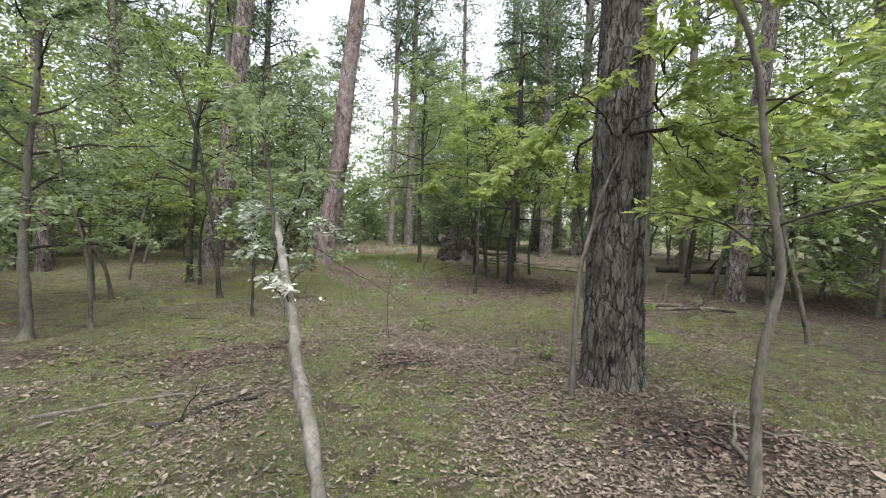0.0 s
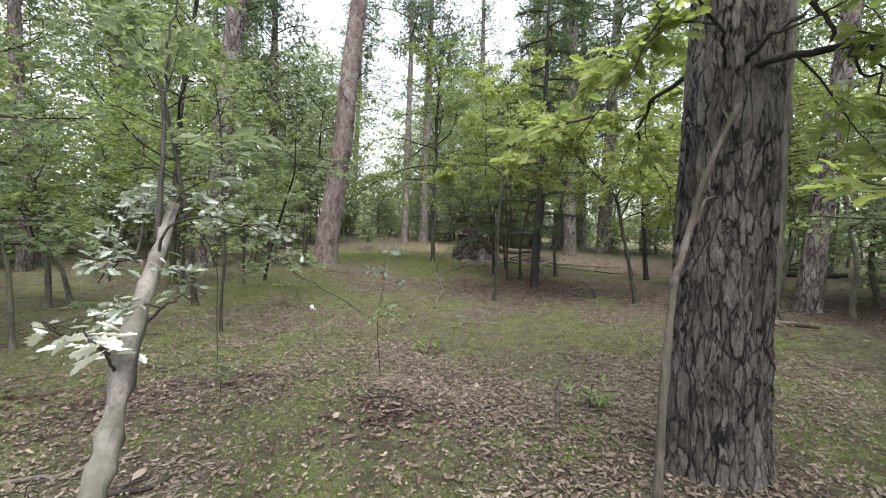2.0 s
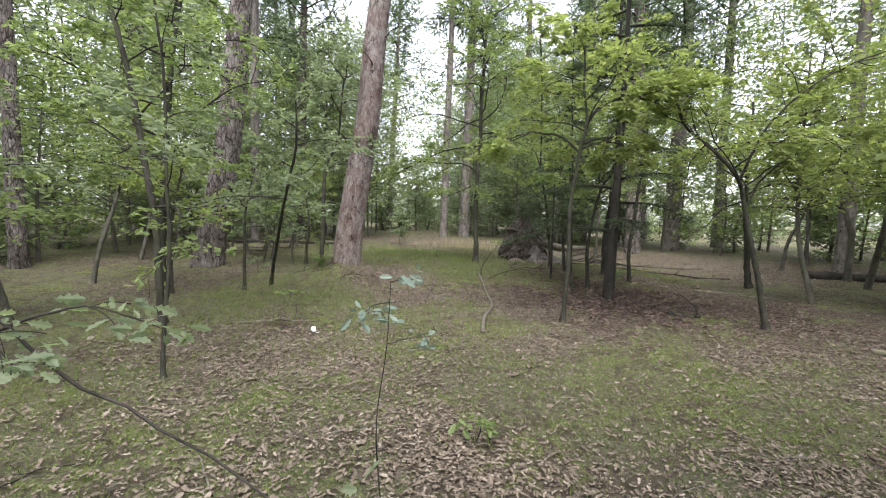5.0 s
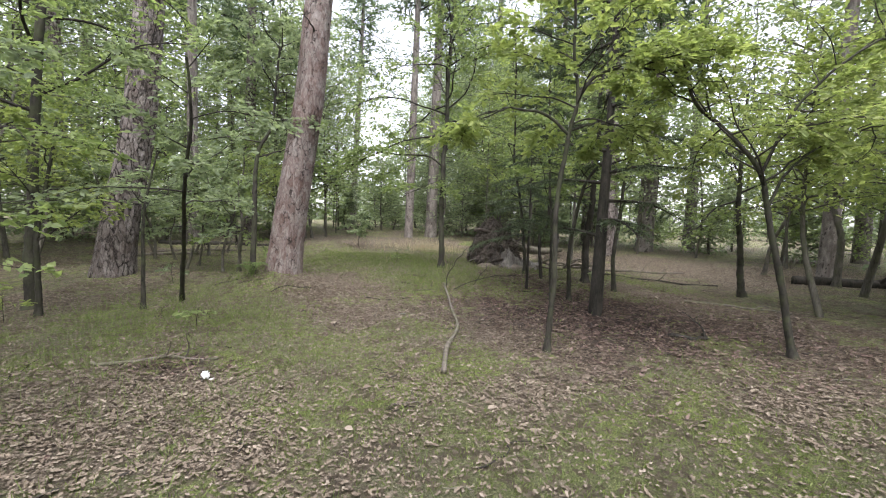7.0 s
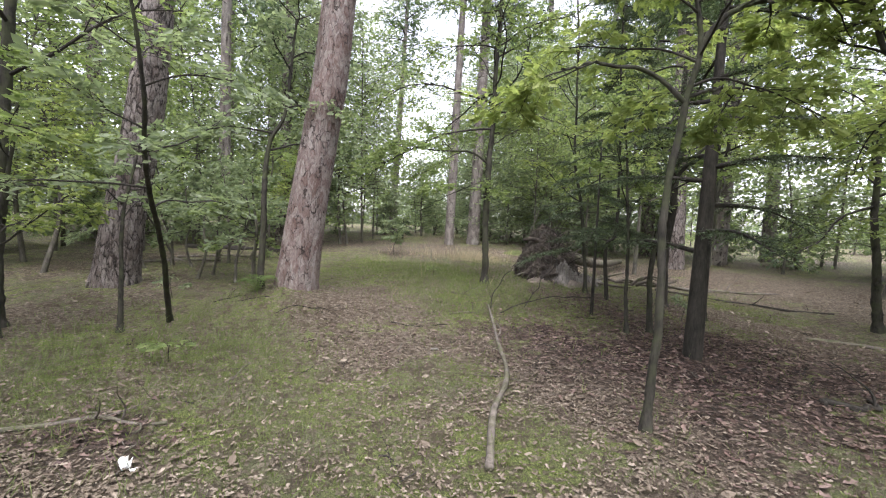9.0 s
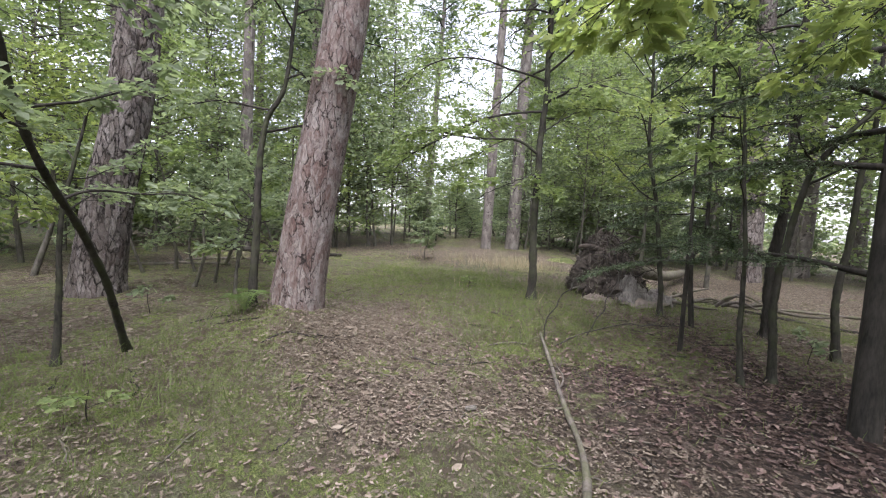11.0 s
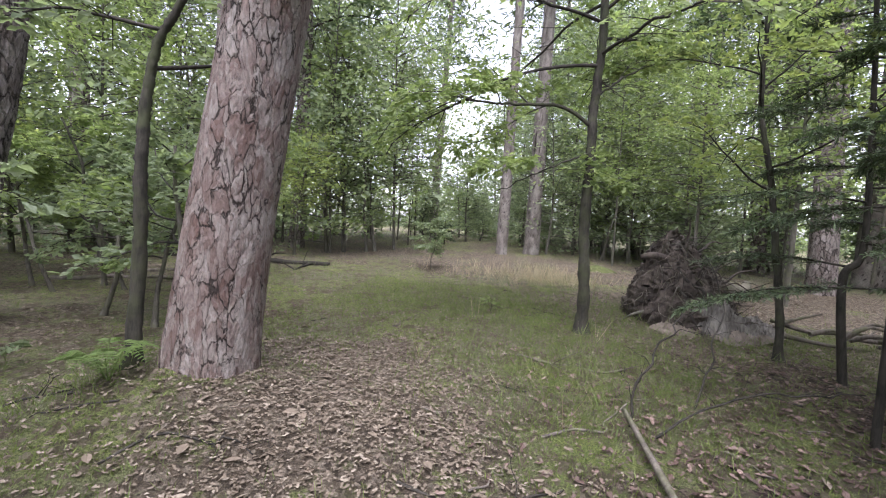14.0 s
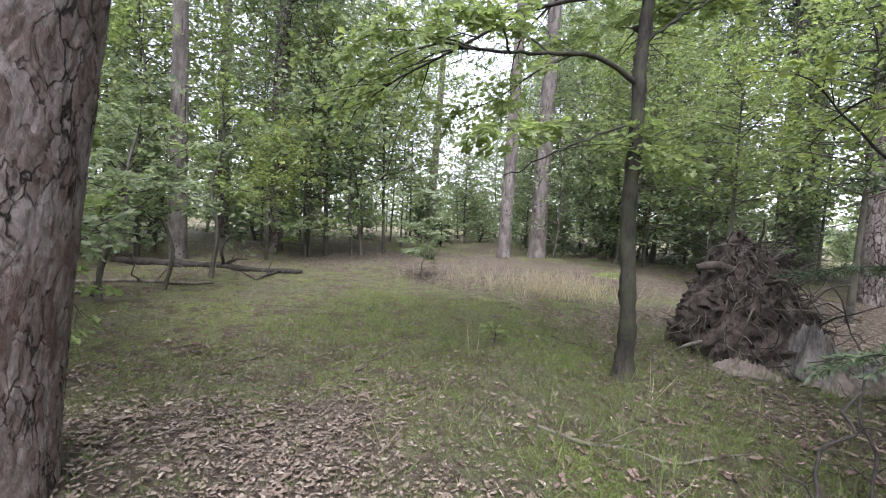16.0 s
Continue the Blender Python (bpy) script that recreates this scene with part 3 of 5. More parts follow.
def dead_limb(rng, start, heading, length, radius, twigs=3):
    c = [np.asarray(start, float)]
    h = unit(np.asarray(heading, float))
    for i in range(6):
        h = unit(h + rng.normal(0, 0.25, 3))
        c.append(c[-1] + h * length / 6)
    c = spline(c, 16)
    out = [tube(c, np.linspace(radius, radius * 0.25, 16), 6)]
    for k in range(twigs):
        i = rng.integers(4, 15)
        d = unit(rng.normal(0, 1, 3) + unit(c[i] - c[i - 1]))
        e = c[i] + d * length * rng.uniform(0.12, 0.35)
        out.append(tube(spline([c[i], (c[i] + e) / 2 + rng.normal(0, 0.02, 3), e], 6), np.linspace(radius * 0.4, 0.002, 6), 4))
    return out


# ---- forest floor: one sheet out to the horizon ----


def grid_line(lo, hi, near_lo, near_hi, step, n_out):
    mid = np.arange(near_lo, near_hi + step, step)
    a = near_lo - np.geomspace(step * 2, near_lo - lo, n_out)[::-1]
    b = near_hi + np.geomspace(step * 2, hi - near_hi, n_out)
    return np.concatenate([a, mid, b])


gx = grid_line(-400, 400, -9, 8, 0.075, 40)
gy = grid_line(-400, 400, -1, 20, 0.075, 40)
GX, GY = np.meshgrid(gx, gy)
GZ = land(GX, GY) + 0.006 * RNG.normal(0, 1, GX.shape)
i, j = np.meshgrid(np.arange(len(gy) - 1), np.arange(len(gx) - 1), indexing="ij")
w = len(gx)
gf = np.stack([i * w + j, i * w + j + 1, (i + 1) * w + j + 1, (i + 1) * w + j], -1).reshape(-1, 4)
ground = new("ground", mesh_of("ground", np.stack([GX, GY, GZ], -1), gf, M_GROUND, moss=mossy(GX, GY).ravel(), rot_shade=rot_and_shade(GX, GY).ravel()))
tagged(ground, "forest floor of moss, short grass and dry oak leaves", "ground", kind="structure")

# ---- old trees beside the way ----


def old_pine(path, profile, mat, label, seed, cell, depth, n=200, fine_to=4.6, flare=0.2, step=0.014, limbs=()):
    thing = tagged(new("pine_tree"), label, "tree")
    base = np.array(path[0], float)
    base[2] = land_at(base[0], base[1])
    thing.location = base
    pts = np.array(path, float) - base
    pts[0] = [0, 0, 0]
    pts = np.vstack([pts[0] - (pts[1] - pts[0]) * 0.3 / max(pts[1][2], 0.5), pts])
    zero = pts - [0, 0, pts[0][2]]
    me = trunk_mesh("trunk", zero, profile, mat, cell, depth, n, fine_to, step, flare, seed)
    me.transform(Matrix.Translation((0, 0, pts[0][2])))
    part("trunk", me, thing)
    rng = np.random.default_rng(seed)
    for start, heading, length, r in limbs:
        part("dead_branch", tubes_mesh("dead_branch", dead_limb(rng, np.array(start) - base, heading, length, r), M_TWIG), thing, "dark dead stub of a broken branch")
    # needle crown high above
    P, A, N, S, wood = [], [], [], [], []
    topz = pts[-1]
    for k in range(14):
        o = topz + [0, 0, -rng.uniform(0, 5.0)]
        a = rng.uniform(0, 6.28)
        e = o + np.array([math.cos(a), math.sin(a), 0.3]) * rng.uniform(1.5, 3.2)
        wood.append(tube(spline([o, (o + e) / 2 + [0, 0, 0.2], e], 6), np.linspace(0.06, 0.015, 6), 5))
        for q in range(7):
            cpt = o + (e - o) * rng.uniform(0.4, 1.05) + rng.normal(0, 0.25, 3)
            m = 16
            d = unit(rng.normal(0, 1, (m, 3)) + [0, 0, 0.3])
            P.append(cpt + d * 0.08)
            A.append(d)
            N.append(rng.normal(0, 1, (m, 3)))
            S.append(rng.uniform(0.2, 0.4, m))
    b = part("limbs", tubes_mesh("limbs", wood, M_TWIG), thing)
    vv, ff = leaves_data(np.vstack(P), np.vstack(A), np.vstack(N), np.concatenate(S), [(0, 0, 0), (0.6, 0.10, 0), (1, 0, 0)])
    part("needles", mesh_of("needles", vv, ff, M_PINE_NEEDLE, False), b)
    return thing


old_pine([(-3.52, 12.68, 0.28), (-3.40, 12.72, 1.5), (-3.20, 12.78, 2.9), (-3.09, 12.82, 3.7), (-2.96, 12.9, 5.4), (-2.6, 13.1, 9.5), (-2.4, 13.2, 16.5)],
         [(0, 0.33), (0.6, 0.31), (1.6, 0.286), (3.5, 0.255), (6, 0.22), (16, 0.13)], M_PINE, "tall pine with reddish plated bark leaning over the path", 5, (0.06, 0.11), 0.007, n=260, step=0.0125, fine_to=6.4,
         limbs=[((-2.85, 12.9, 5.2), (0.9, -0.2, 0.5), 0.6, 0.02), ((-3.0, 12.7, 4.6), (0.5, -0.8, 0.6), 0.5, 0.02), ((-2.8, 13.2, 7.0), (0.9, 0.1, 0.4), 1.0, 0.02)])
old_pine([(-7.06, 13.0, 0.25), (-6.84, 13.0, 1.5), (-6.58, 13.1, 3.0), (-6.4, 13.25, 5.4), (-6.1, 13.6, 10), (-5.9, 13.7, 16.5)],
         [(0, 0.41), (0.6, 0.35), (1.6, 0.311), (3.5, 0.28), (6, 0.24), (16, 0.14)], M_PINE_GREY, "thick old pine with coarse dark grey plated bark", 6, (0.095, 0.19), 0.016, n=170, step=0.02, fine_to=6.6)
oak = old_pine([(1.62, 4.02, 0.15), (1.60, 4.015, 1.5), (1.62, 4.03, 3.0), (1.63, 4.05, 4.4), (1.65, 4.1, 16)],
               [(0, 0.295), (0.5, 0.265), (1.5, 0.245), (3.5, 0.228), (16, 0.15)], M_OAKBARK, "grey old trunk with deeply furrowed bark and a bare strip", 8, (0.05, 0.19), 0.02, n=230, step=0.012, fine_to=3.6, flare=0.42)

# bare strip of pale wood and low stubs on the furrowed trunk
rr = np.random.default_rng(21)
strip = []
for a in np.linspace(-0.22, 0.12, 4):
    z = np.linspace(0.9 + 0.5 * abs(a), 4.6, 40)
    rad_z = np.interp(z, [0, 0.5, 1.5, 3.5, 16], [0.295, 0.265, 0.245, 0.228, 0.15])
    c = np.stack([-0.01 + (rad_z + 0.008) * np.cos(a - 0.5), (rad_z + 0.008) * np.sin(a - 0.5), z], -1)
    strip.append(tube(c, 0.024 * (1 + 0.25 * rr.normal(0, 1, 40)) * np.clip((z - 0.8) * 2, 0.2, 1), 6))
part("bare_wood", tubes_mesh("bare_wood", strip, M_SNAG), oak, "strip of pale wood where the bark is gone")

# the furrowed trunk's green side limbs
ob_ = np.array(oak.location)


def oak_limb(points, r, leafy, reach, seed, mat=None):
    rng = np.random.default_rng(seed)
    c = spline(points, 26)
    c = c + 0.02 * rng.normal(0, 1, c.shape) * np.linspace(0, 1, 26)[:, None] ** 0.5
    wood, data = [tube(c - ob_, np.linspace(r, r * 0.35, 26), 8)], []
    for i in range(leafy):
        s = 0.25 + 0.75 * (i + rng.uniform(0, 1)) / leafy
        o = c[min(int(s * 25), 24)]
        a = unit(c[min(int(s * 25) + 1, 25)] - o)
        w_, l_ = spray(rng, o - ob_, a + rng.normal(0, 0.7, 3) * [1, 1, 0.6], reach * rng.uniform(0.5, 1.0), 0.007, 7, 7, 0.105)
        wood += w_
        data.append(l_)
    b = part("branch", tubes_mesh("branch", wood, M_TWIG), oak, "dark crooked side branch")
    if data:
        part("foliage", leaves_mesh("foliage", *[np.concatenate(x) for x in zip(*data)], OAK_FINE, mat or M_LEAF_YOUNG), b, "yellow-green lobed oak leaves")


oak_limb([(1.6, 3.9, 2.32), (1.66, 3.72, 2.37), (1.99, 3.6, 2.38), (2.62, 3.65, 2.25), (3.21, 3.7, 2.04), (3.9, 3.75, 1.84)], 0.022, 10, 0.8, 31)
oak_limb([(1.55, 3.9, 2.36), (1.55, 3.7, 2.43), (1.7, 3.6, 2.58), (1.78, 3.5, 2.95), (2.27, 3.55, 3.37), (2.7, 3.6, 3.5)], 0.015, 8, 0.8, 32)
oak_limb([(1.70, 3.6, 2.58), (1.84, 3.55, 2.35), (2.03, 3.45, 2.04)], 0.012, 2, 0.4, 33)
oak_limb([(1.50, 3.9, 2.36), (1.32, 3.65, 2.46), (1.01, 3.5, 2.61), (0.95, 3.55, 2.42), (0.67, 3.6, 1.97)], 0.010, 4, 0.55, 34)
oak_limb([(1.6, 4.1, 2.45), (1.45, 4.5, 2.45), (1.5, 5.0, 2.35), (1.75, 5.5, 2.15), (2.2, 5.9, 1.9)], 0.018, 7, 0.7, 36)
oak_limb([(1.6, 4.0, 2.9), (1.9, 4.5, 3.0), (2.4, 5.2, 2.9), (2.9, 6.0, 2.6)], 0.022, 6, 0.85, 35)

# ---- young oaks along the way ----
BRIGHT = "slender young oak with bright yellow-green leaves"
DULL = "slender young oak with dark thin stem and green leaves"
SHADY = "thin shaded oak sapling with sparse leaves"
leafy_tree("oak_tree", [(1.85, 2.45, 0), (1.88, 2.49, 0.77), (1.95, 2.51, 1.24), (1.92, 2.53, 1.73), (1.85, 2.56, 2.29), (1.76, 2.57, 2.62), (1.63, 2.59, 2.95), (1.5, 2.65, 3.6)], 0.032, (1.25, 3.4), 9, 1.0, 0.10, 7, 7, OAK_FINE, M_LEAF_YOUNG, M_DEADWOOD, 41,
           "young oak with a mossy grey stem and yellow-green leaves", [([(1.76, 2.57, 2.62), (1.84, 2.6, 2.8), (1.9, 2.65, 3.3)], 0.014, 4)], bias=(0.5, 0.1, 0.1))
leafy_tree("oak_tree", [(0.77, 9.92, 0), (0.79, 9.94, 0.64), (0.81, 10.0, 1.55), (0.90, 10.06, 2.46), (1.00, 10.1, 2.88), (0.95, 10.12, 3.4), (0.9, 10.15, 4.3)], 0.035, (2.5, 4.2), 14, 1.4, 0.095, 10, 10, OAK_FINE, M_LEAF_YOUNG, None, 42, BRIGHT,
           [([(0.90, 10.05, 2.46), (0.64, 10.02, 2.66), (0.23, 9.96, 2.71), (0.01, 9.92, 2.65)], 0.02, 2), ([(1.0, 10.1, 2.88), (1.19, 10.14, 3.12), (1.51, 10.2, 3.23), (2.1, 10.2, 3.2)], 0.026, 7), ([(0.92, 10.06, 2.5), (1.2, 10.3, 2.62), (1.6, 10.4, 2.65)], 0.016, 4)])
leafy_tree("oak_tree", [(3.66, 10.24, 0), (3.50, 10.33, 0.73), (3.33, 10.39, 1.65), (3.17, 10.42, 2.17), (2.76, 10.42, 2.62), (2.42, 10.42, 2.95), (2.2, 10.4, 3.6)], 0.043, (1.9, 3.5), 16, 1.5, 0.09, 10, 10, OAK_FINE, M_LEAF_YOUNG, None, 43,
           "bent young oak with a curved stem and yellow-green crown", [([(3.3, 10.4, 1.7), (3.6, 10.5, 2.2), (4.2, 10.6, 2.6), (4.9, 10.6, 2.8)], 0.02, 9), ([(3.2, 10.4, 2.1), (3.5, 10.3, 2.9), (4.1, 10.2, 3.5), (4.8, 10.1, 3.8)], 0.02, 9)])
leafy_tree("oak_tree", [(1.69, 13.1, 0), (1.70, 13.17, 1.0), (1.92, 13.27, 2.15), (2.57, 13.37, 3.0), (2.9, 13.4, 3.9)], 0.042, (1.9, 3.8), 9, 1.4, 0.09, 9, 9, OAK_PLAIN, M_LEAF, None, 45, BRIGHT)
leafy_tree("oak_tree", [(2.88, 14.28, 0), (2.88, 14.35, 0.95), (3.04, 14.45, 2.26), (3.18, 14.54, 3.33), (3.2, 14.6, 4.4)], 0.048, (1.9, 4.3), 10, 1.5, 0.095, 9, 9, OAK_PLAIN, M_LEAF, None, 46, DULL)
leafy_tree("oak_tree", [(1.35, 12.9, 0), (1.3, 12.95, 1.0), (1.25, 13.0, 2.2), (1.1, 13.0, 3.2)], 0.03, (1.5, 3.1), 7, 1.1, 0.09, 9, 9, OAK_PLAIN, M_LEAF, None, 47, BRIGHT)
leafy_tree("oak_tree", [(5.72, 14.66, 0), (5.61, 14.74, 1.14), (5.57, 14.85, 2.71), (5.65, 14.95, 4.4)], 0.075, (1.9, 4.3), 12, 1.8, 0.10, 10, 9, OAK_PLAIN, M_LEAF, None, 48, DULL)
leafy_tree("oak_tree", [(-0.84, 15.55, 0.27), (-0.86, 15.59, 1.07), (-0.88, 15.65, 2.02), (-0.86, 15.71, 2.88), (-0.83, 15.75, 3.46), (-0.8, 15.8, 5.4), (-0.7, 15.9, 7)], 0.072, (2.9, 6.8), 24, 2.4, 0.10, 12, 11, OAK_PLAIN, M_LEAF, M_STEM, 49, "young oak with a straight dark mossy stem and overhanging branch",
           [([(-0.86, 15.68, 2.72), (-1.19, 15.62, 2.94), (-1.58, 15.52, 2.97), (-2.04, 15.4, 2.96), (-2.6, 15.3, 3.05)], 0.026, 7), ([(-0.88, 15.7, 2.95), (-0.76, 15.75, 3.17), (-0.3, 15.85, 3.5)], 0.02, 4), ([(-0.9, 15.6, 2.4), (-1.3, 15.3, 2.2), (-1.9, 15.2, 1.9)], 0.012, 2)], taper=0.5, sides=14)
# next two: upper crowns are added, mostly above view, to shade the floor
leafy_tree("oak_tree", [(1.17, 15.47, 0.18), (1.10, 15.53, 1.29), (0.95, 15.55, 2.18), (0.82, 15.57, 3.15), (0.8, 15.6, 4.6), (0.7, 15.6, 6.4)], 0.04, (1.7, 6.2), 18, 1.7, 0.09, 8, 8, OAK_PLAIN, M_LEAF_YOUNG, None, 50, DULL)
leafy_tree("oak_tree", [(2.48, 15.09, 0.1), (2.51, 15.16, 1.08), (2.61, 15.25, 2.07), (2.69, 15.34, 3.06), (2.7, 15.4, 5), (2.6, 15.3, 7)], 0.085, (2.4, 6.8), 17, 2.0, 0.10, 9, 9, OAK_PLAIN, M_LEAF_YOUNG, M_TWIG, 51, DULL)
leafy_tree("oak_tree", [(-3.97, 12.47, 0.4), (-3.97, 12.5, 1.5), (-3.95, 12.52, 2.1), (-3.9, 12.55, 2.6), (-3.7, 12.62, 3.1), (-3.6, 12.7, 4.4)], 0.05, (2.0, 4.8), 11, 1.4, 0.095, 10, 9, OAK_PLAIN, M_LEAF_DULL, M_STEM, 52, "young oak with a pale mossy stem beside the pine")
leafy_tree("oak_tree", [(-4.56, 11.43, 0.1), (-4.2, 10.93, 0.75), (-3.86, 10.46, 1.3), (-3.4, 9.85, 1.85), (-3.1, 9.5, 2.4), (-3.0, 9.3, 3.0)], 0.034, (1.3, 2.9), 9, 1.3, 0.09, 9, 9, OAK_PLAIN, M_LEAF_DULL, None, 53, SHADY)
leafy_tree("oak_tree", [(-4.78, 10.92, 0.1), (-4.83, 10.98, 1.2), (-4.7, 11.1, 2.3)], 0.032, (1.2, 2.2), 5, 1.0, 0.09, 8, 8, OAK_PLAIN, M_LEAF_DULL, None, 54, SHADY)
leafy_tree("oak_tree", [(-5.86, 10.42, 0), (-5.9, 10.45, 0.9), (-5.8, 10.5, 1.7), (-5.6, 10.5, 2.6)], 0.04, (0.9, 2.5), 8, 1.2, 0.10, 8, 9, OAK_FINE, M_LEAF_YOUNG, None, 55, BRIGHT)
leafy_tree("oak_tree", [(-5.23, 5.38, 0), (-5.28, 5.43, 1.13), (-5.26, 5.47, 2.13), (-5.17, 5.52, 3.2), (-5.16, 5.57, 4.6)], 0.065, (1.1, 4.5), 16, 1.5, 0.095, 11, 10, OAK_PLAIN, M_LEAF_DULL, M_THICKET, 56, DULL)
leafy_tree("oak_tree", [(-6.32, 10.72, 0), (-6.31, 10.79, 1.44), (-6.2, 10.9, 3.98), (-5.9, 11.01, 6.24), (-5.7, 11.1, 8)], 0.08, (2.2, 7.6), 17, 2.0, 0.11, 11, 10, OAK_PLAIN, M_LEAF, None, 57, DULL)
leafy_tree("oak_tree", [(-4.44, 8.56, 0), (-4.56, 8.62, 1.24), (-4.95, 8.7, 3.14), (-5.31, 8.75, 4.26), (-5.85, 8.8, 5.4)], 0.05, (1.4, 5.2), 15, 1.6, 0.10, 10, 10, OAK_PLAIN, M_LEAF, None, 58, DULL)
leafy_tree("oak_tree", [(-3.1, 7.0, 0), (-3.1, 7.1, 1.2), (-3.2, 7.2, 2.6), (-3.3, 7.2, 3.6)], 0.022, (1.5, 3.6), 9, 1.0, 0.09, 8, 8, OAK_PLAIN, M_LEAF_DULL, None, 59, SHADY)

# smaller crooked saplings in the shade
for k, (x, y, h, r) in enumerate(((-6.7, 8.2, 3.2, 0.05), (-6.4, 8.3, 2.4, 0.04), (-8.1, 11.0, 3.5, 0.05), (-5.02, 13.9, 1.9, 0.04), (-5.35, 13.85, 1.7, 0.03), (-6.23, 13.93, 1.9, 0.03),
                                  (-6.26, 14.4, 2.0, 0.025), (-7.9, 15.2, 2.4, 0.035), (-7.5, 16.1, 2.2, 0.035), (-6.8, 15.65, 2.2, 0.035), (-7.27, 17.9, 3.2, 0.04), (-7.1, 22.9, 4.5, 0.05),
                                  (-6.9, 23.1, 4.2, 0.05), (0.35, 26.6, 3.5, 0.06), (1.4, 27.0, 3.4, 0.05), (8.85, 18.9, 4.0, 0.06), (9.3, 16.8, 4.5, 0.09), (9.1, 11.0, 4.2, 0.07), (7.2, 9.5, 3.6, 0.05), (5.3, 6.1, 3.4, 0.035),
                                  (-4.0, 19.8, 1.0, 0.012), (-8.9, 6.7, 4.5, 0.06), (-9.5, 9.0, 5.0, 0.06), (-4.9, 6.0, 2.8, 0.03), (-7.2, 15.0, 2.0, 0.025), (-8.4, 15.9, 2.1, 0.028), (-6.9, 16.6, 2.2, 0.028), (-8.0, 14.6, 2.3, 0.026), (-8.9, 14.9, 2.3, 0.03))):
    r_ = np.random.default_rng(100 + k)
    lean = r_.normal(0, 0.13, 2)
    path = [(x, y, 0)] + [(x + lean[0] * z + r_.normal(0, 0.06), y + lean[1] * z + r_.normal(0, 0.06), z + land_at(x, y)) for z in np.linspace(0, h, 5)[1:]]
    leafy_tree("oak_tree", path, r, (h * 0.42, h * 0.97), 9, 0.30 * h + 0.35, 0.095, 8, 9, OAK_PLAIN, (M_LEAF_DULL, M_LEAF, M_LEAF_DULL)[k % 3], M_THICKET, 200 + k, SHADY, group="shaded saplings")

# ---- spruces ----
# upper boughs of the first two are added above view as shade
spruce([(1.49, 14.98, 0.15), (1.42, 15.02, 1.14), (1.6, 15.1, 1.49), (1.59, 15.19, 3.04), (1.53, 15.26, 4.6), (1.5, 15.3, 6.6)], 0.04, 1.1, 1.6, "young spruce with thin dark drooping boughs", 61, 0.17)
spruce([(1.88, 12.05, 0.05), (1.93, 12.13, 1.23), (2.0, 12.26, 2.6), (2.05, 12.36, 3.85), (2.1, 12.5, 7.4)], 0.11, 1.25, 2.2, "dark straight spruce with flat drooping boughs", 65, 0.25)
spruce([(1.0, 13.7, 0), (1.0, 13.7, 1.5), (1.0, 13.75, 3.0)], 0.03, 1.1, 1.2, "thin dark spruce sapling", 63, 0.22)
spruce([(-5.9, 28.1, 0.5), (-5.9, 28.1, 1.6)], 0.03, 0.15, 0.7, "tiny green fir standing in the glade", 64, 0.07)

# ---- bleached snag with mildewed leaves ----
snag = tagged(new("dead_oak_snag"), "bleached leaning dead stem with pale mildewed leaves", "dead tree")
snag_base = np.array([-0.25, 1.36, land_at(-0.25, 1.36)])
snag.location = snag_base
c = spline([(-0.25, 1.36, -0.1), (-0.5, 1.80, 0.33), (-0.79, 2.37, 0.70), (-0.98, 2.75, 1.04), (-1.39, 3.58, 1.55)], 40)
c[1:, 0] += 0.006 * np.sin(np.arange(1, 40) * 0.55) + 0.004 * np.random.default_rng(69).normal(0, 1, 39)
rs = np.interp(np.linspace(0, 1, 40), [0, 0.6, 1], [0.036, 0.034, 0.029]) * (1 + 0.1 * np.random.default_rng(68).normal(0, 1, 40) + 0.1 * np.sin(np.arange(40) * 0.47))
v, f = tube(c - snag_base, rs, 14)
v = v + 0.0035 * np.random.default_rng(70).normal(0, 1, v.shape)
part("trunk", mesh_of("trunk", v, f, M_SNAG), snag)
srng = np.random.default_rng(71)


def snag_branch(points, r, leafy, reach, leaf, mat, twigs=5, per=5):
    c_ = spline(points, 20)
    c_ = c_ + 0.01 * srng.normal(0, 1, c_.shape) * np.linspace(0, 1, 20)[:, None]
    wood, data = [tube(c_ - snag_base, np.linspace(r, r * 0.3, 20), 6)], []
    for i in range(leafy):
        o = c_[srng.integers(4, 20)]
        w_, l_ = spray(srng, o - snag_base, srng.normal(0, 1, 3) * [1, 1, 0.5], reach * srng.uniform(0.5, 1.0), 0.004, twigs, per, leaf)
        wood += w_
        data.append(l_)
    b = part("branch", tubes_mesh("branch", wood, M_TWIG), snag)
    if data:
        part("foliage", leaves_mesh("foliage", *[np.concatenate(x) for x in zip(*data)], OAK_FINE, mat), b, "whitish mildewed leaves")


snag_branch([(-1.30, 3.33, 1.38), (-1.45, 3.7, 1.6), (-1.7, 4.1, 1.65), (-1.94, 4.5, 1.59)], 0.008, 10, 0.40, 0.052, M_LEAF_PALE)
snag_branch([(-1.32, 3.37, 1.4), (-1.4, 3.8, 1.55), (-1.5, 4.2, 1.42), (-1.32, 4.37, 1.30), (-1.05, 4.4, 1.12), (-0.79, 4.42, 0.97), (-0.42, 4.46, 0.72)], 0.007, 6, 0.3, 0.05, M_LEAF_DULL)
snag_branch([(-1.32, 3.37, 1.38), (-1.7, 4.2, 1.45), (-1.6, 4.33, 1.19), (-1.58, 4.3, 0.61), (-1.54, 4.26, 0.2)], 0.005, 2, 0.25, 0.05, M_LEAF_DULL)
snag_branch([(-0.98, 2.75, 1.02), (-1.08, 2.70, 1.12), (-1.22, 2.72, 1.16)], 0.007, 3, 0.17, 0.078, M_LEAF_WHITE, 2, 2)
